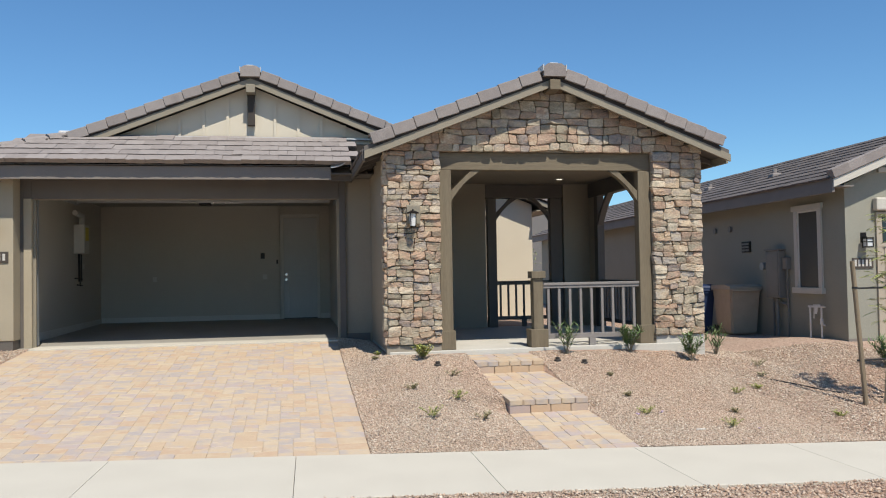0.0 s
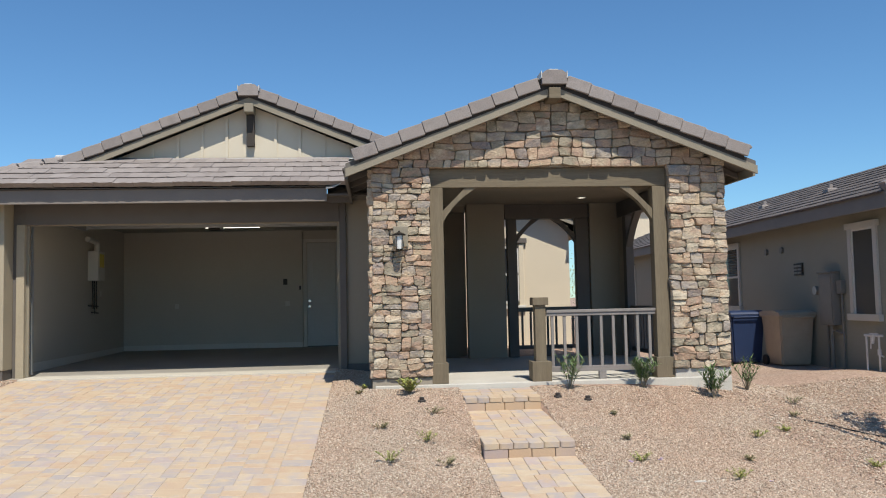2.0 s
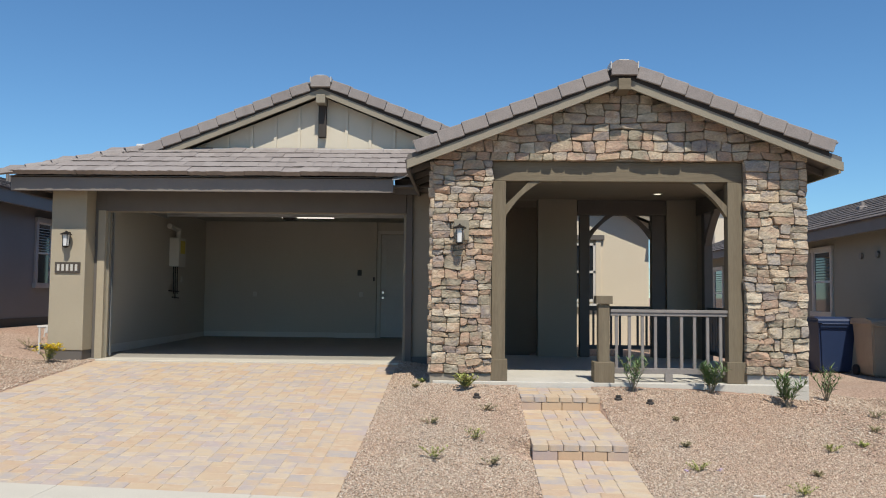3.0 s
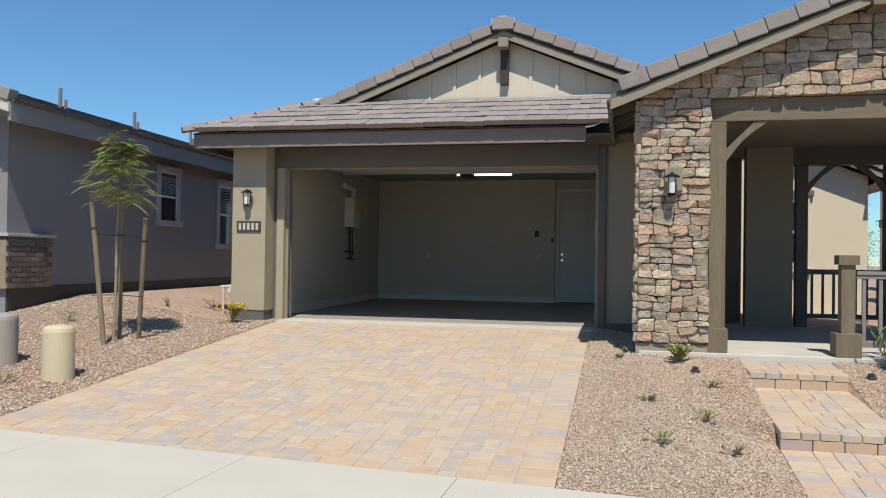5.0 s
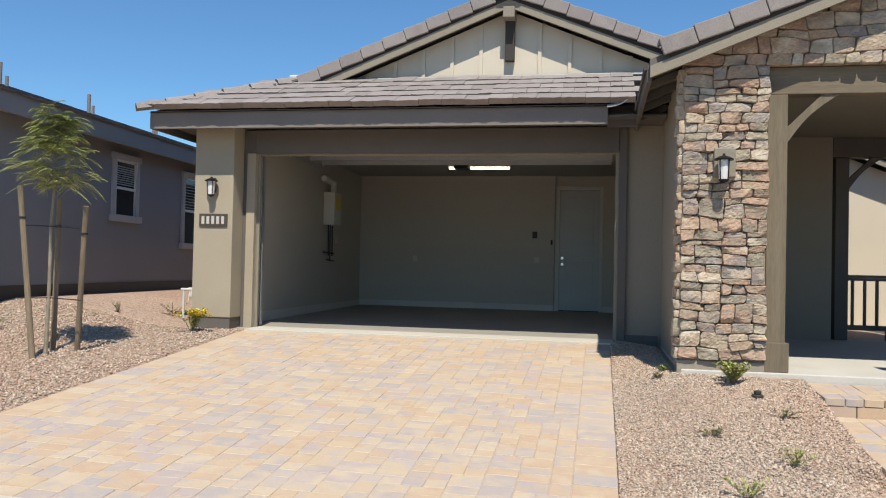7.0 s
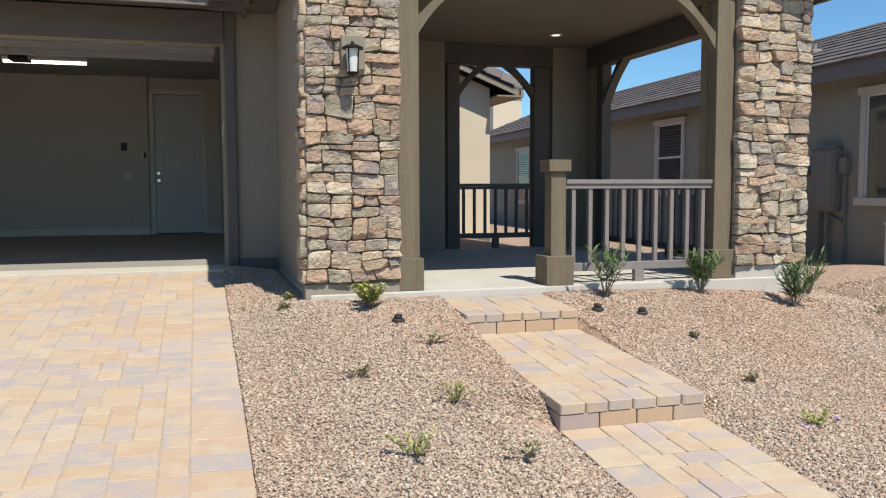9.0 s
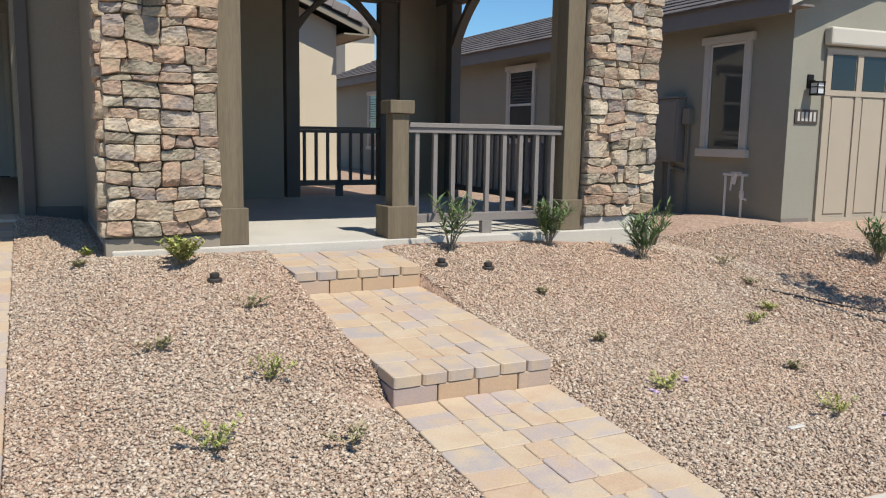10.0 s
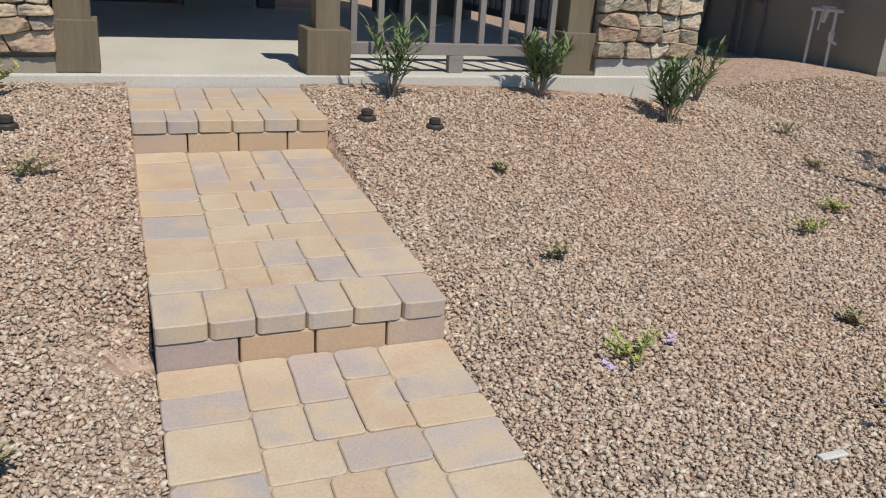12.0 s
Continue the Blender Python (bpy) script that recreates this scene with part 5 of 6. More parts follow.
for x, z, w, h, m, lb in ((-2.93, 2.10, 0.05, 0.07, "black", "black wall control button panel"), (-2.88, 1.58, 0.055, 0.06, "white", "white outlet plate"), (-5.50, 1.56, 0.045, 0.06, "white", "white outlet plate"), (-2.58, 1.95, 0.02, 0.05, "black", "small dark wall sensor")):
    y = 8.765 if x > -3.54 else 8.855
    single("wall_plate", B(x - w, x + w, y, y + 0.014, z - h, z + h, bevel=0.003), M[m], lb + " on garage wall", "wall plate")
wh = thing("water_heater", (-6.6, 6.65, 2.2), "white tankless water heater with vent pipe on garage wall", "water heater")
part("casing", B(-6.74, -6.52, 6.40, 6.82, 2.14, 2.76, bevel=0.015), M["white"], wh)
part("label", B(-6.519, -6.516, 6.47, 6.75, 2.42, 2.70), M["label"], wh, "yellow energy label")
bm = bmesh.new(); tube(bm, (-6.62, 6.61, 2.76), (-6.62, 6.61, 2.98), 0.055, n=14); tube(bm, (-6.62, 6.61, 2.95), (-6.62, 6.05, 2.98), 0.055, n=14)
part("vent_pipe", bm, M["white"], wh)
bm = bmesh.new()
for k, y in enumerate((6.48, 6.58, 6.70)):
    tube(bm, (-6.66, y, 2.14), (-6.66, y + 0.03, 1.55 - 0.1 * (k % 2)), 0.012)
tube(bm, (-6.70, 6.35, 1.62), (-6.70, 6.95, 1.60), 0.014); tube(bm, (-6.70, 6.55, 1.48), (-6.70, 6.95, 1.46), 0.014)
part("pipes", bm, M["dark_metal"], wh)
single("wall_plate", B(-6.74, -6.725, 7.15, 7.24, 1.82, 1.94, bevel=0.003), M["white"], "white outlet plate on garage wall", "wall plate")

# ---------------------------------------------------------------- fixtures of the facade
lp = single("lantern_block", B(-0.53, -0.33, -0.118, -0.02, 2.32, 2.60, bevel=0.008), M["barge"], "taupe mounting block set in the stone", "mounting block")
lantern(-0.455, -0.119, 2.40, "dark bronze wall lantern with frosted glass on stone pier")
lantern(-6.90, 2.268, 2.44, "dark bronze wall lantern with frosted glass on stucco pier")
plaque(-7.11, -6.69, 2.268, 1.885, 2.063, "dark house number plaque on stucco garage pier")
cl = thing("recessed_light", (3.02, 3.5, 3.41), "recessed porch ceiling lamp with white ring", "ceiling light")
bm = bmesh.new(); lathe(bm, 3.02, 3.5, [(0.09, 3.408), (0.09, 3.418)], 20); part("ring", bm, M["white"], cl)
bm = bmesh.new(); lathe(bm, 3.02, 3.5, [(0.055, 3.403), (0.055, 3.4075)], 20); part("lens", bm, M["lens_glow"], cl)

# ---------------------------------------------------------------- plants
def leaf_mesh(name, leaves, material):
    """leaves: rows of (base, direction, up, length, width); each a folded diamond of four triangles."""
    verts, faces = [], []
    for b, d, u, ln, w in leaves:
        d = d.normalized(); s = d.cross(u)
        if s.length < 1e-3: s = Vector((1, 0, 0))
        s.normalize(); n = s.cross(d)
        k = len(verts)
        mid = b + d * ln * 0.45
        for p in (b, mid + s * w / 2 + n * w * 0.15, b + d * ln - n * ln * 0.08, mid - s * w / 2 + n * w * 0.15, mid):
            verts.append(tuple(p))
        faces += [(k, k + 1, k + 4), (k + 1, k + 2, k + 4), (k + 2, k + 3, k + 4), (k + 3, k, k + 4)]
    return raw(name, verts, faces, material)


def rand_dir(rng, up=0.3):
    a = rng.uniform(0, 2 * math.pi); z = rng.uniform(up - 0.6, up + 0.6)
    return Vector((math.cos(a), math.sin(a), z)).normalized()


def shrub(x, y, h, seed, label, name="oleander_shrub", spread=0.5, leaf_len=0.13, leaf_w=0.021, mt="leaf", stems=7, per=16, flowers=0, z=None):
    rng = random.Random(seed)
    z = land(x, y) - 0.01 if z is None else z
    t = thing(name, (x, y, z), label, "shrub", "yard shrubs")
    bm = bmesh.new(); leaves = []; tips = []
    for k in range(stems):
        a = rng.uniform(0, 2 * math.pi); lean = rng.uniform(0.15, spread)
        p = Vector((x, y, z)); q = p + Vector((math.cos(a) * lean * h * 0.5, math.sin(a) * lean * h * 0.5, h * 0.5 * rng.uniform(0.8, 1.1)))
        e = q + Vector((math.cos(a) * lean * h * 0.6, math.sin(a) * lean * h * 0.6, h * rng.uniform(0.25, 0.5)))
        tube(bm, p, q, 0.006 * h / 0.4, 0.004 * h / 0.4, 5); tube(bm, q, e, 0.004 * h / 0.4, 0.002, 5)
        tips.append(e)
        for j in range(per):
            s = rng.uniform(0.25, 1.0)
            c = p.lerp(q, s * 2) if s < 0.5 else q.lerp(e, s * 2 - 1)
            leaves.append((c, (rand_dir(rng, 0.45) + (e - p).normalized() * 0.5), Vector((0, 0, 1)), leaf_len * rng.uniform(0.6, 1.2), leaf_w * rng.uniform(0.7, 1.2)))
    part("stem", bm, M["bark"], t)
    hang("foliage", leaf_mesh("foliage", leaves, M[mt]), t)
    if flowers:
        fl = []
        for k in range(flowers):
            c = rng.choice(tips) + Vector((rng.uniform(-.06, .06), rng.uniform(-.06, .06), rng.uniform(-.03, .05))) * (h / 0.3)
            for j in range(5):
                fl.append((c, rand_dir(rng, 0.6), Vector((0, 0, 1)), 0.036, 0.026))
        hang("flowers", leaf_mesh("flowers", fl, M["petal"]), t, "bright yellow flowers", kind="stuff")
    return t


OL = "young green oleander shrub planted in gravel"
shrub(1.80, -0.30, 0.46, 21, OL, per=22, stems=8)
shrub(2.83, -0.22, 0.42, 22, OL, per=30, stems=11)
shrub(3.72, -0.45, 0.42, 23, OL, per=30, stems=10)
shrub(4.55, 0.35, 0.50, 24, OL, per=18, stems=8)
shrub(6.96, -0.55, 0.48, 25, OL, per=30, stems=12)
shrub(7.90, -0.50, 0.45, 26, OL, per=30, stems=12)
shrub(-0.36, -0.34, 0.22, 27, "small lime green shrub in gravel by stone pier", "small_shrub", 0.9, 0.045, 0.026, "sprig", 20, 34)
shrub(-6.98, 1.88, 0.30, 28, "small shrub with bright yellow flowers by garage pier", "flowering_shrub", 0.7, 0.055, 0.026, "sprig", 14, 18, flowers=110)
WEED = "small sparse weed growing in gravel"
for i, (x, y, h, mt) in enumerate(((1.93, -2.80, 0.14, "sprig"), (3.63, -1.85, 0.12, "sprig"), (2.0, -2.05, 0.08, "dry"), (3.15, -2.66, 0.09, "dry"), (-0.12, -1.29, 0.12, "dry"),
                                   (-0.25, -2.34, 0.19, "sprig"), (-0.74, -1.84, 0.11, "dry"), (-0.67, -2.95, 0.17, "sprig"), (-0.10, -3.05, 0.13, "dry"), (2.75, -3.30, 0.15, "sprig"), (2.12, -1.2, 0.07, "dry"),
                                   (4.9, -0.3, 0.16, "dry"), (4.55, -0.95, 0.11, "dry"), (4.1, -1.6, 0.1, "sprig"), (-0.95, 0.25, 0.10, "sprig"), (-1.02, -0.05, 0.08, "dry"),
                                   (-7.3, -2.6, 0.16, "dry"), (-8.4, 2.4, 0.20, "dry"), (-8.0, 3.2, 0.28, "dry"), (-8.8, 0.4, 0.22, "dry"), (4.4, -2.9, 0.1, "sprig"))):
    shrub(x, y, h * 0.8, 60 + i, WEED, "weed", 1.3, 0.032, 0.011, mt, 9, 24)
rng = random.Random(5)
for x, y in ((2.15, -2.71), (2.18, -2.68), (1.79, -2.83), (1.80, -2.86), (3.0, -3.42)):
    c = Vector((x, y, land(x, y) + 0.015))
    me = leaf_mesh("blossom", [(c, rand_dir(rng, 0.2), Vector((0, 0, 1)), 0.026, 0.02) for k in range(9)], M["lilac"])
    tagged(new("blossom", me), "fallen pale lilac blossom on gravel", "blossom")


def fronds(rng, centre, n, reach, leaflets, size, droop):
    out = []
    for k in range(n):
        d = rand_dir(rng, 0.35); base = centre + d * reach * rng.uniform(0.0, 0.35)
        ln = reach * rng.uniform(0.5, 1.0)
        prev = base
        for j in range(leaflets):
            s = (j + 1) / leaflets
            p = base + d * ln * s + Vector((0, 0, -droop * ln * s * s))
            tan = (p - prev).normalized() if (p - prev).length > 0 else d
            side = tan.cross(Vector((0, 0, 1)))
            if side.length < 1e-3: side = Vector((1, 0, 0))
            side.normalize()
            taper = math.sin(math.pi * (0.15 + 0.8 * s))
            for sg in (-1, 1):
                out.append((p, side * sg + tan * 0.35 + Vector((0, 0, -0.15)), Vector((0, 0, 1)), size * taper * rng.uniform(0.7, 1.1), size * 0.36))
            prev = p
    return out


def stake(x, y, top, label="weathered round wooden tree stake in gravel"):
    z = land(x, y) - 0.05
    t = thing("tree_stake", (x, y, z), label, "stake", "tree stakes")
    bm = bmesh.new(); tube(bm, (x, y, z), top, 0.033, 0.030, 10)
    part("pole", bm, M["stake"], t)
    bm = bmesh.new(); c = Vector((x, y, z)).lerp(Vector(top), 0.82)
    tube(bm, c - Vector((0, 0, 0.012)), c + Vector((0, 0, 0.012)), 0.037, None, 10)
    part("tie_band", bm, M["black"], t)


# left tree
tx, ty = -7.66, -0.16
tz = land(tx, ty) - 0.03
tree = thing("young_tree", (tx, ty, tz), "young staked tree with feathery green crown", "tree", "young street trees")
bm = bmesh.new()
pts = [(tx, ty, tz), (tx + 0.02, ty, tz + 0.8), (tx + 0.01, ty + 0.01, tz + 1.5), (tx + 0.06, ty, tz + 2.15), (tx + 0.08, ty, tz + 2.6)]
for k, (a, b) in enumerate(zip(pts, pts[1:])): tube(bm, a, b, 0.024 - 0.004 * k, 0.020 - 0.004 * k, 8)
part("trunk", bm, M["bark"], tree)
rng = random.Random(31)
top = Vector(pts[3])
lv = []; bm = bmesh.new()
for k in range(54):
    tier = k % 3
    d = rand_dir(rng, 0.1)
    reach, up = ((0.36, -0.14), (0.28, 0.20), (0.17, 0.48))[tier]
    s = reach * rng.random() ** 0.5
    c = top + Vector((d.x * s, d.y * s, up + rng.uniform(-0.12, 0.14)))
    tube(bm, top + Vector((0, 0, up - 0.15 * rng.random())), c, 0.006, 0.003, 5)
    lv += fronds(rng, c, 8, (0.34, 0.28, 0.24)[tier], 15, 0.048, 0.5)
part("limbs", bm, M["bark"], tree)
hang("crown", leaf_mesh("crown", lv, M["fern"]), tree)
stake(-7.62, -0.42, (-7.86, -0.40, 2.18)); stake(-7.70, 0.02, (-7.70, 0.05, 2.08)); stake(-7.52, 0.20, (-7.22, -0.15, 1.98))
for z, r in ((1.75, 0.012), (0.95, 0.010)):
    bm = bmesh.new(); tube(bm, (-7.84, -0.40, z), (tx + 0.03, ty, z + 0.0), 0.006, None, 6); tube(bm, (tx + 0.03, ty, z), (-7.28, -0.1, z - 0.02), 0.006, None, 6)
    single("tree_tie", bm, M["hose"], "thin dark tie between tree and stakes", "tie")
# right tree
tx, ty = 5.60, -2.20
tz = land(tx, ty) - 0.03
tree = thing("young_tree", (tx, ty, tz), "slender staked young tree with sparse feathery leaves", "tree", "young street trees")
bm = bmesh.new()
pts = [Vector(p) for p in ((tx, ty, tz), (tx + 0.07, ty, tz + 0.9), (tx + 0.16, ty, tz + 1.6), (tx + 0.22, ty, tz + 2.1), (tx + 0.32, ty, tz + 2.75))]
for k, (a, b) in enumerate(zip(pts, pts[1:])): tube(bm, a, b, 0.030 - 0.006 * k, 0.024 - 0.006 * k, 8)
part("trunk", bm, M["bark"], tree)
lv = []; bm = bmesh.new()
rng = random.Random(77)
for k in range(34):
    s = rng.uniform(0.32, 1.0); f = s * 4; i = min(3, int(f)); c = pts[i].lerp(pts[i + 1], f - i)
    d = rand_dir(rng, 0.35); e = c + d * rng.uniform(0.12, 0.34)
    tube(bm, c, e, 0.006, 0.002, 5)
    lv += fronds(rng, e, 5, 0.20, 8, 0.058, 0.35)
tagged(part("limbs", bm, M["bark"], tree), kind="stuff")
hang("crown", leaf_mesh("crown", lv, M["fern"]), tree)
stake(5.24, -2.28, (5.08, -2.30, 1.66)); stake(5.88, -2.22, (6.32, -2.28, 1.62)); stake(6.96, -2.0, (7.02, -2.0, 1.73))
bm = bmesh.new()
for z in (0.35, 1.3):
    tube(bm, (5.12, -2.29, z), (5.72, -2.2, z), 0.012, None, 6)
single("tree_tie", bm, M["hose"], "black rubber tie between tree and stakes", "tie")
tx, ty = 7.35, -1.9
tz = land(tx, ty) - 0.03
tree = thing("young_tree", (tx, ty, tz), "slender staked young tree with yellowing leaves", "tree", "young street trees")
bm = bmesh.new(); tube(bm, (tx, ty, tz), (tx + 0.1, ty, tz + 2.3), 0.026, 0.012, 8); part("trunk", bm, M["bark"], tree)
lv = []
for k in range(14):
    c = Vector((tx + 0.09, ty, tz + rng.uniform(1.2, 2.4))); lv += fronds(rng, c + rand_dir(rng) * 0.15, 4, 0.3, 8, 0.045, 0.4)
hang("crown", leaf_mesh("crown", lv, M["sprig"]), tree)
# greenery far behind the lots
tree = thing("distant_tree", (9.1, 28, 0), "distant green tree behind the houses", "tree")
bm = bmesh.new(); tube(bm, (9.1, 28, -0.2), (9.15, 28, 1.9), 0.09, 0.05, 8); part("trunk", bm, M["bark"], tree)
lv = [(Vector((9.1 + rng.gauss(0, 0.35), 28 + rng.gauss(0, 0.35), 2.3 + rng.gauss(0, 0.5))), rand_dir(rng), Vector((0, 0, 1)), 0.16, 0.06) for k in range(500)]
hang("crown", leaf_mesh("crown", lv, M["fern"]), tree)

# ---------------------------------------------------------------- small things in the yard
def bollard(x, y, m, label):
    z = land(x, y) - 0.05
    bm = bmesh.new()
    lathe(bm, x, y, [(0.165, z), (0.165, z + 0.56), (0.155, z + 0.60), (0.12, z + 0.625), (0.05, z + 0.635)], 28)
    single("bollard", bm, m, label, "bollard", smooth=False, group="utility bollards")


bollard(-6.93, -2.20, M["bollard"], "cream painted round utility pedestal in gravel")
bollard(-7.98, -1.80, M["bollard_grey"], "grey round utility pedestal in gravel")


def landscape_light(x, y, label="dark bronze landscape spotlight on gravel"):
    z = land(x, y) - 0.01
    t = thing("landscape_light", (x, y, z), label, "garden light", "garden lights")
    z -= 0.02
    bm = bmesh.new(); lathe(bm, x, y, [(0.050, z), (0.066, z + 0.02), (0.066, z + 0.06), (0.056, z + 0.07)], 16); part("base", bm, M["fixture"], t)
    bm = bmesh.new(); lathe(bm, x, y, [(0.036, z + 0.07), (0.042, z + 0.078), (0.042, z + 0.105), (0.026, z + 0.112)], 14); part("head", bm, M["fixture"], t)
    for o in t.children:
        o.matrix_parent_inverse = Matrix.Diagonal((0.78, 0.78, 0.85, 1)) @ o.matrix_parent_inverse


landscape_light(-0.22, -0.75); landscape_light(1.55, -0.63); landscape_light(1.925, -0.71)
bm = bmesh.new()
pth = [Vector((4.6 + 0.3 * k, -1.05 - 0.22 * k + 0.05 * math.sin(k * 2.1), 0)) for k in range(6)]
for a, b in zip(pth, pth[1:]):
    a.z, b.z = land(a.x, a.y) + 0.012, land(b.x, b.y) + 0.012
    tube(bm, a, b, 0.010, None, 6)
single("drip_hose", bm, M["hose"], "black irrigation hose lying on gravel", "hose")
bm = bmesh.new(); box(bm, 2.25, 2.36, -3.40, -3.37, land(2.3, -3.38) + 0.004, land(2.3, -3.38) + 0.016, bevel=0.004)
single("plant_tag", bm, M["white"], "white plastic plant tag lying on gravel", "tag")


# ---------------------------------------------------------------- paving
PAVER_CACHE = {}


def paver_mesh(w, d, kind=0, h=0.062):
    """A tumbled paver with rounded corners and slightly uneven sides; four kinds of each size."""
    key = (round(w, 3), round(d, 3), kind)
    if key not in PAVER_CACHE:
        r = random.Random(kind * 7 + round(w * 1000) + 31 * round(d * 1000))
        w2, d2 = w / 2 - 0.0012, d / 2 - 0.0012
        cut = [r.uniform(0.010, 0.024) for k in range(4)]
        side = [r.uniform(-0.0012, 0.0022) for k in range(4)]
        ring = []
        for k, (a, b) in enumerate(((-1, -1), (1, -1), (1, 1), (-1, 1))):
            c = cut[k]
            tri = [(a * w2, b * (d2 - c)), (a * (w2 - c * 0.3), b * (d2 - c * 0.3)), (a * (w2 - c), b * d2)]
            ring += tri if k % 2 == 0 else tri[::-1]
            ex, ey = ((0, -1), (1, 0), (0, 1), (-1, 0))[k]
            t = r.uniform(-0.3, 0.3)
            ring.append((ex * (w2 - side[k]) + (t * w2 if ex == 0 else 0), ey * (d2 - side[k]) + (t * d2 if ey == 0 else 0)))
        n, c = len(ring), 0.004
        shrink = lambda q, e: (q[0] * (1 - e / w2), q[1] * (1 - e / d2))
        verts = [(x, y, -h) for x, y in ring] + [(x, y, -c) for x, y in ring] + [(*shrink(q, c), 0.0) for q in ring]
        faces = [(r0 * n + k, r0 * n + (k + 1) % n, r0 * n + n + (k + 1) % n, r0 * n + n + k) for r0 in range(2) for k in range(n)]
        faces.append(tuple(range(2 * n, 3 * n)))
        PAVER_CACHE[key] = (verts, faces, raw("paver", verts, faces, M["paver"]))
    return PAVER_CACHE[key]


def lay(parent, items, zfun, limit=None):
    """items: (x, y, w, d). Pavers on the surface zfun; past the limit they are joined."""
    rng = random.Random(9)
    rv, rf = [], []
    for k, (x, y, w, d) in enumerate(items):
        verts, faces, me = paver_mesh(w, d, rng.randrange(4))
        sx = (zfun(x + 0.1, y) - zfun(x - 0.1, y)) / 0.2; sy = (zfun(x, y + 0.05) - zfun(x, y - 0.05)) / 0.1
        m = Matrix.Translation((x, y, zfun(x, y) + rng.uniform(-0.002, 0.003))) @ Euler((math.atan(sy) + rng.uniform(-.008, .008), -math.atan(sx) + rng.uniform(-.008, .008), rng.uniform(-.012, .012))).to_matrix().to_4x4()
        if limit is None or k < limit:
            pieces("paver", me, parent, m)
        else:
            b = len(rv); rv += [tuple(m @ Vector(v)) for v in verts]; rf += [tuple(b + q for q in f) for f in faces]
    if rv:
        me = raw("paver_field", rv, rf, M["paver_rest"])
        ob = new("paver_field", me); ob.parent = parent
        tagged(ob, kind="stuff")


def bed(x0, x1, y0, y1, zfun, drop):
    bm = bmesh.new()
    n = 16
    grid = [[bm.verts.new((x0 + (x1 - x0) * i / n, y0 + (y1 - y0) * k / n, zfun(x0 + (x1 - x0) * i / n, y0 + (y1 - y0) * k / n) - drop)) for k in range(n + 1)] for i in range(n + 1)]
    for i in range(n):
        for k in range(n):
            bm.faces.new((grid[i][k], grid[i + 1][k], grid[i + 1][k + 1], grid[i][k + 1]))
    return bm


drive = single("driveway", bed(X_DRIVE[0] + 0.005, X_DRIVE[1] - 0.005, -4.03, 2.27, z_drive, 0.004), M["sand"], "tan, ochre and grey tumbled paver driveway", "driveway", "structure")
rng = random.Random(14)
bw = 0.30
fx0, fx1, fy0, fy1 = X_DRIVE[0] + bw, X_DRIVE[1] - bw, -4.03, 2.265
nx, ny = 60, 90
ux, uy = (fx1 - fx0) / nx, (fy1 - fy0) / ny
items = [(fx0 + (i + w / 2) * ux, fy0 + (j + h / 2) * uy, w * ux, h * uy) for i, j, w, h in pack(nx, ny, [(3, 2, 3.0), (2, 2, 2.0), (2, 3, 1.0), (3, 3, 2.2), (4, 3, 1.0)], rng)]
nb = 31
for k in range(nb):
    d = (fy1 - fy0) / nb
    items.append((X_DRIVE[1] - bw / 2, fy0 + (k + .5) * d, bw, d)); items.append((X_DRIVE[0] + bw / 2, fy0 + (k + .5) * d, bw, d))
items.sort(key=lambda r: r[1] - 0.35 * r[0])
lay(drive, items, z_drive, 300)

YS2, YS1 = -2.54, -0.78
z_low = lambda x, y: -0.20 + (y - Y_SIDE[0]) / (YS2 - Y_SIDE[0]) * 0.125
z_mid = lambda x, y: 0.079 + (y - YS2) / (YS1 - YS2) * 0.106
z_top = lambda x, y: 0.345 + (y - YS1) * 0.045
walkway = single("walkway", bed(X_WALK[0] + 0.02, X_WALK[1] - 0.02, -4.08, YS2 + 0.05, z_low, 0.008), M["sand"], "stepped tan and grey paver walkway to the porch", "walkway", "structure")
part("step_core", bed(X_WALK[0] + 0.02, X_WALK[1] - 0.02, YS2 + 0.03, YS1 + 0.05, z_mid, 0.008), M["sand"], walkway)
part("step_core", bed(X_WALK[0] + 0.02, X_WALK[1] - 0.02, YS1 + 0.03, -0.05, z_top, 0.008), M["sand"], walkway)


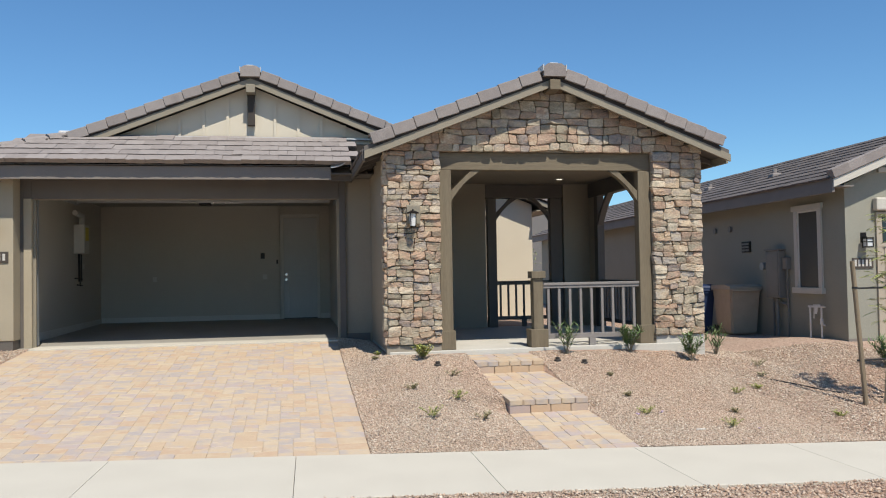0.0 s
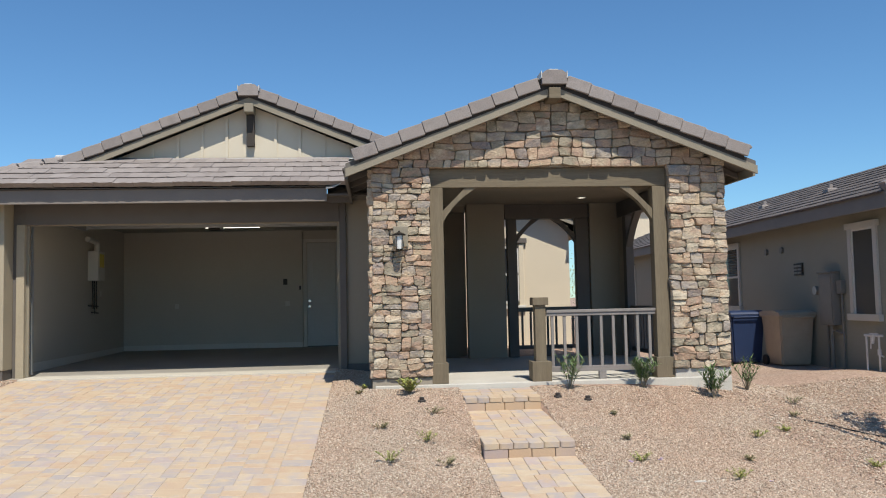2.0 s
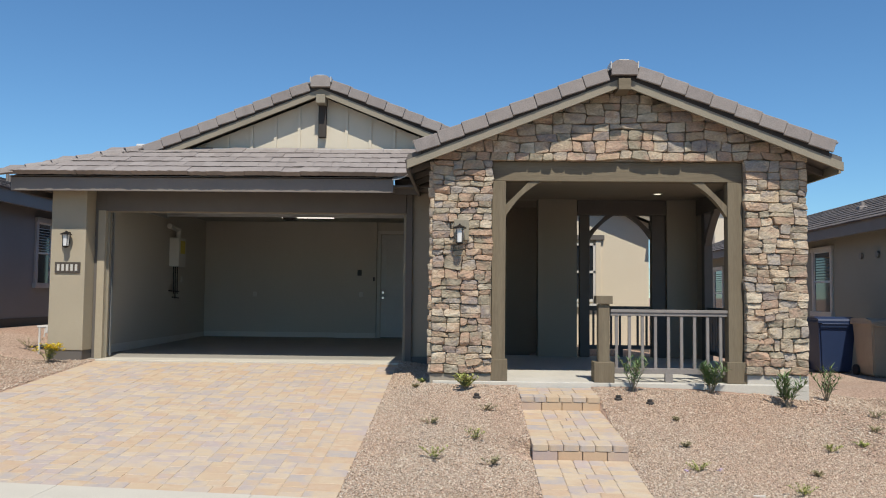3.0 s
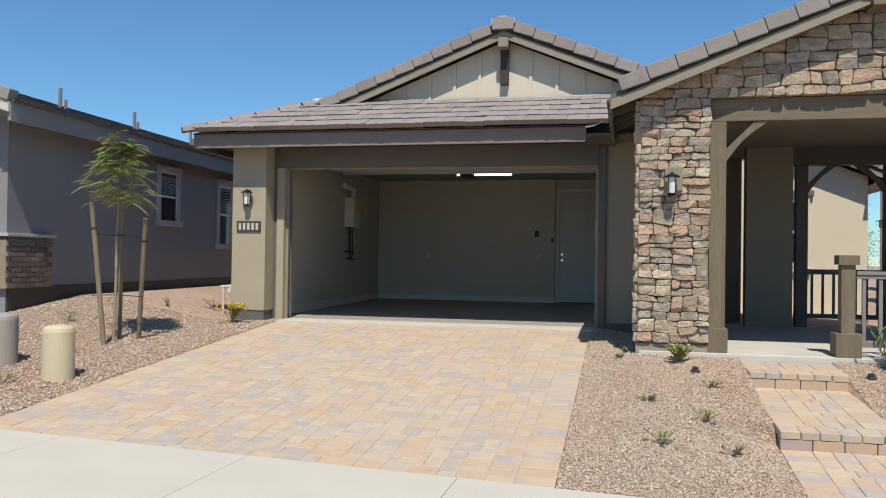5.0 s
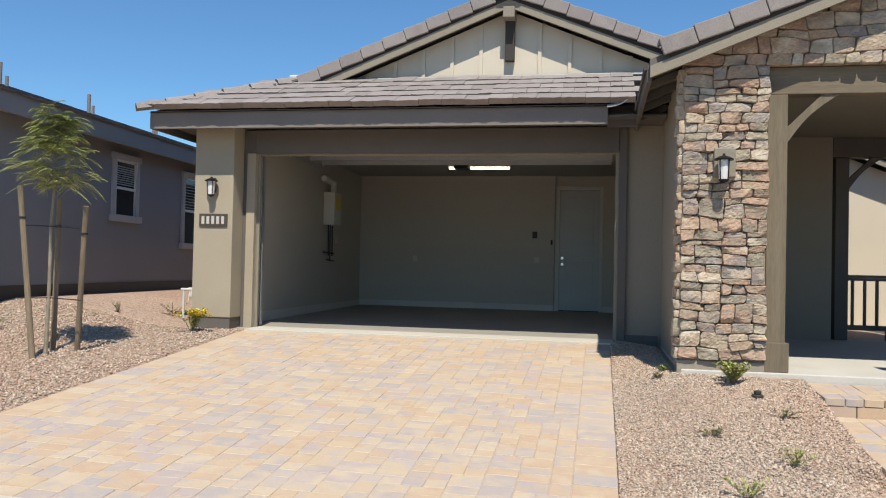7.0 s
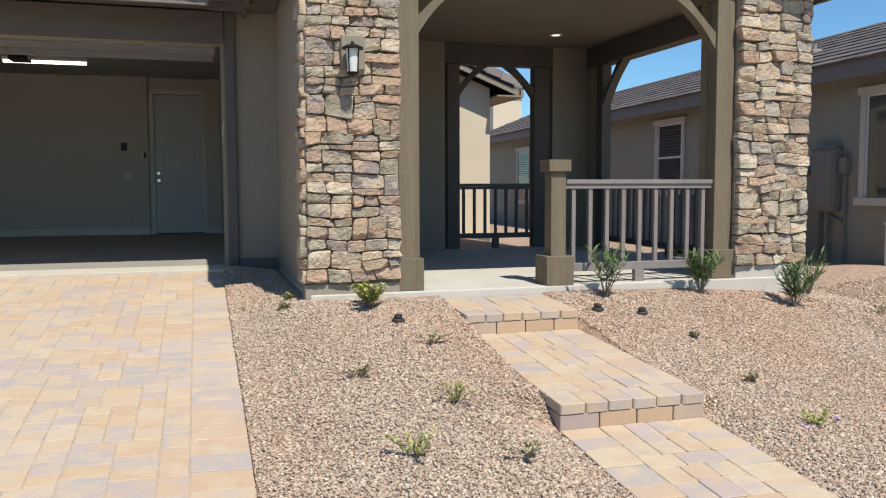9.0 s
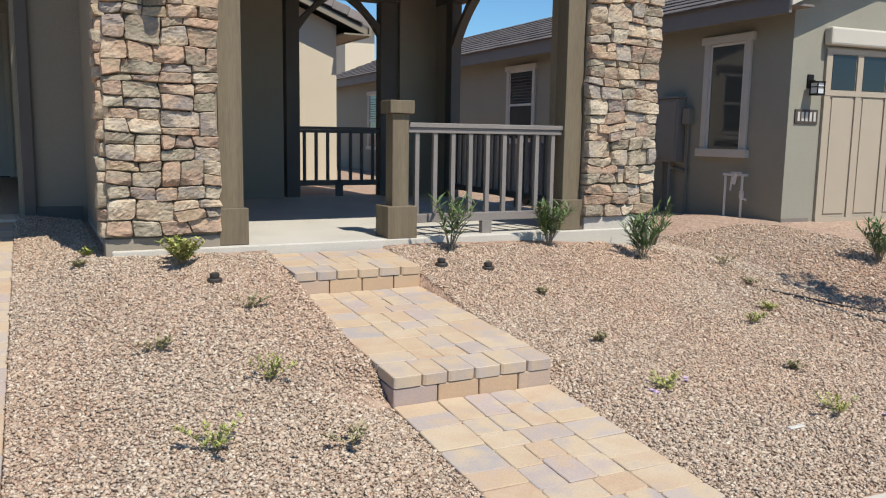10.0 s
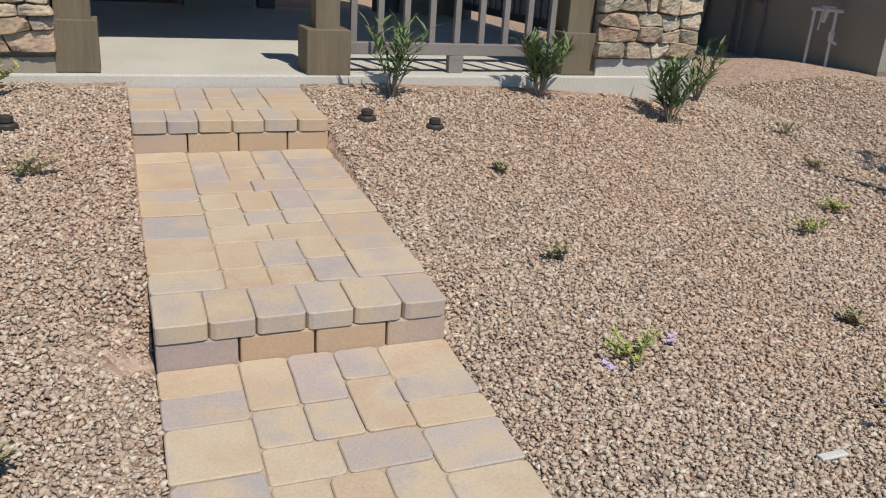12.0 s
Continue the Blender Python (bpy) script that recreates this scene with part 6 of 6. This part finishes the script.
def tread(y0, y1, zf, seed, nose):
    rng = random.Random(seed)
    out = []
    a, b = X_WALK
    if nose:
        x = a
        ws = [0.165, 0.15, 0.165, 0.16, 0.175]; ws.append(b - a - sum(ws))
        for w in ws: out.append((x + w / 2, y0 + 0.115, w, 0.23)); x += w
        y0 += 0.23
    for mid, wide in ((a + 0.125, 0.25), (b - 0.13, 0.26)):
        ds = [rng.choice((0.155, 0.155, 0.235)) for k in range(max(1, round((y1 - y0) / 0.18)))]
        y = y0
        for d in ds:
            d *= (y1 - y0) / sum(ds)
            out.append((mid, y + d / 2, wide, d)); y += d
    mx0, mx1 = a + 0.25, b - 0.26
    third, pair = (mx1 - mx0) / 3, (mx1 - mx0) / 2
    y = y0
    while y < y1 - 1e-4:
        # three staggered files of pavers, then a course of two wide ones
        left = y1 - y
        deep = 0.39 if left > 0.55 else left
        splits = [(0.155, 0.235), (0.235, 0.155), (0.195, 0.195), (0.39,)] if deep > 0.30 else [(deep,)]
        for k in range(3):
            v, cuts = y, rng.choice(splits[:3]) if deep > 0.30 else (deep,)
            for c in cuts:
                c *= deep / sum(cuts)
                out.append((mx0 + (k + 0.5) * third, v + c / 2, third, c)); v += c
        y += deep
        left = y1 - y
        if left > 1e-3:
            c = 0.155 if left > 0.30 else left
            q = rng.uniform(0.42, 0.58) * 2 * pair
            out.append((mx0 + q / 2, y + c / 2, q, c)); out.append((mx0 + q + (2 * pair - q) / 2, y + c / 2, 2 * pair - q, c))
            y += c
    return out


lay(walkway, tread(-4.08, YS2, z_low, 2, False), z_low)
lay(walkway, tread(YS2 - 0.01, YS1, z_mid, 7, True), z_mid)
lay(walkway, tread(YS1 - 0.01, -0.05, z_top, 6, True), z_top)
def riser_mesh(w):
    return mesh_of("riser_paver", B(-w / 2 + 0.003, w / 2 - 0.003, -0.1, 0.1, -0.115, 0.0, bevel=0.008), M["riser_paver"])


for y, zf in ((YS2, z_mid), (YS1, z_top)):
    x = X_WALK[0]
    for w in (0.26, 0.25, 0.25, X_WALK[1] - X_WALK[0] - 0.76):
        pieces("riser_paver", riser_mesh(w), walkway, Matrix.Translation((x + w / 2, y + 0.10, zf(x, y) - 0.064)))
        x += w
    for sx in (X_WALK[0], X_WALK[1]):
        yy = y + 0.31
        while yy < (YS1 if y == YS2 else -0.2):
            me = paver_mesh(0.12, 0.22)[2]
            pieces("edge_paver", me, walkway, Matrix.Translation((sx + (0.065 if sx == X_WALK[0] else -0.065), yy, zf(sx, yy) - 0.066)))
            yy += 0.225


# ---------------------------------------------------------------- loose gravel
def gravel_patch(name, x0, x1, y0, y1, count, size, seed, keep):
    g = np.random.default_rng(seed)
    px, py = g.uniform(x0, x1, count), g.uniform(y0, y1, count)
    ok = np.array([keep(a, b) for a, b in zip(px, py)])
    px, py = px[ok], py[ok]
    pz = np.array([land(a, b) + 0.012 * noise.noise(Vector((a * 1.3, b * 1.3, 0))) for a, b in zip(px, py)])
    n = len(px)
    base = np.array([(1, 0, 0), (0, 1, 0), (-1, 0, 0), (0, -1, 0), (0, 0, 1), (0, 0, -1)], float)
    v = base[None] * g.uniform(0.7, 1.3, (n, 6, 1)) + g.uniform(-0.34, 0.34, (n, 6, 3))
    v *= (size * (0.5 + 1.15 * g.random((n, 1, 1)) ** 1.6)) * np.stack([g.uniform(.95, 1.6, n), g.uniform(.7, 1.15, n), g.uniform(.42, .85, n)], 1)[:, None, :]
    # each chip lies turned and tipped its own way
    for i0, i1, spread in ((0, 2, 0.75), (1, 2, 0.75), (0, 1, math.pi)):
        a = g.uniform(-spread, spread, n)
        c, q = np.cos(a)[:, None], np.sin(a)[:, None]
        p0, p1 = v[:, :, i0] * c - v[:, :, i1] * q, v[:, :, i0] * q + v[:, :, i1] * c
        v[:, :, i0], v[:, :, i1] = p0, p1
    v = np.stack([v[:, :, 0] + px[:, None], v[:, :, 1] + py[:, None], v[:, :, 2] + pz[:, None] + size * g.uniform(0.1, 1.1, (n, 1))], 2).reshape(-1, 3)
    f = np.array([(0, 1, 4), (1, 2, 4), (2, 3, 4), (3, 0, 4), (1, 0, 5), (2, 1, 5), (3, 2, 5), (0, 3, 5)])
    f = (f[None] + 6 * np.arange(n)[:, None, None]).reshape(-1, 3)
    me = bpy.data.meshes.new(name)
    me.vertices.add(len(v)); me.vertices.foreach_set("co", v.ravel())
    me.loops.add(f.size); me.loops.foreach_set("vertex_index", f.ravel())
    me.polygons.add(len(f)); me.polygons.foreach_set("loop_start", np.arange(0, f.size, 3)); me.polygons.foreach_set("loop_total", np.full(len(f), 3))
    me.update(calc_edges=True)
    me.materials.append(M["pebble"])
    return tagged(new(name, me), "loose pinkish tan and grey crushed gravel stones", "gravel", kind="stuff")


off_walk = lambda x, y: not (X_WALK[0] - 0.004 < x < X_WALK[1] + 0.004) and not (x < X_DRIVE[1] + 0.006) and not (y > -0.16 and -0.05 < x < 3.4) and y > side_edge(x) + 0.012
gravel_patch("gravel", -1.45, 4.0, -4.14, 0.2, 222000, 0.0086, 1, off_walk)
gravel_patch("gravel", X_DRIVE[1], -0.86, 0.2, 2.6, 9000, 0.0095, 6, off_walk)
gravel_patch("gravel", 4.0, 7.7, -4.2, 1.6, 44000, 0.0115, 2, lambda x, y: y > side_edge(x) + 0.012)
gravel_patch("gravel", -9.9, X_DRIVE[0] - 0.01, -3.97, 2.2, 34000, 0.012, 3, lambda x, y: not (x > -7.3 and y > 2.2))
gravel_patch("gravel", -5.0, 4.0, -6.3, -5.48, 10500, 0.012, 4, lambda x, y: y < side_edge(x) - 1.535)
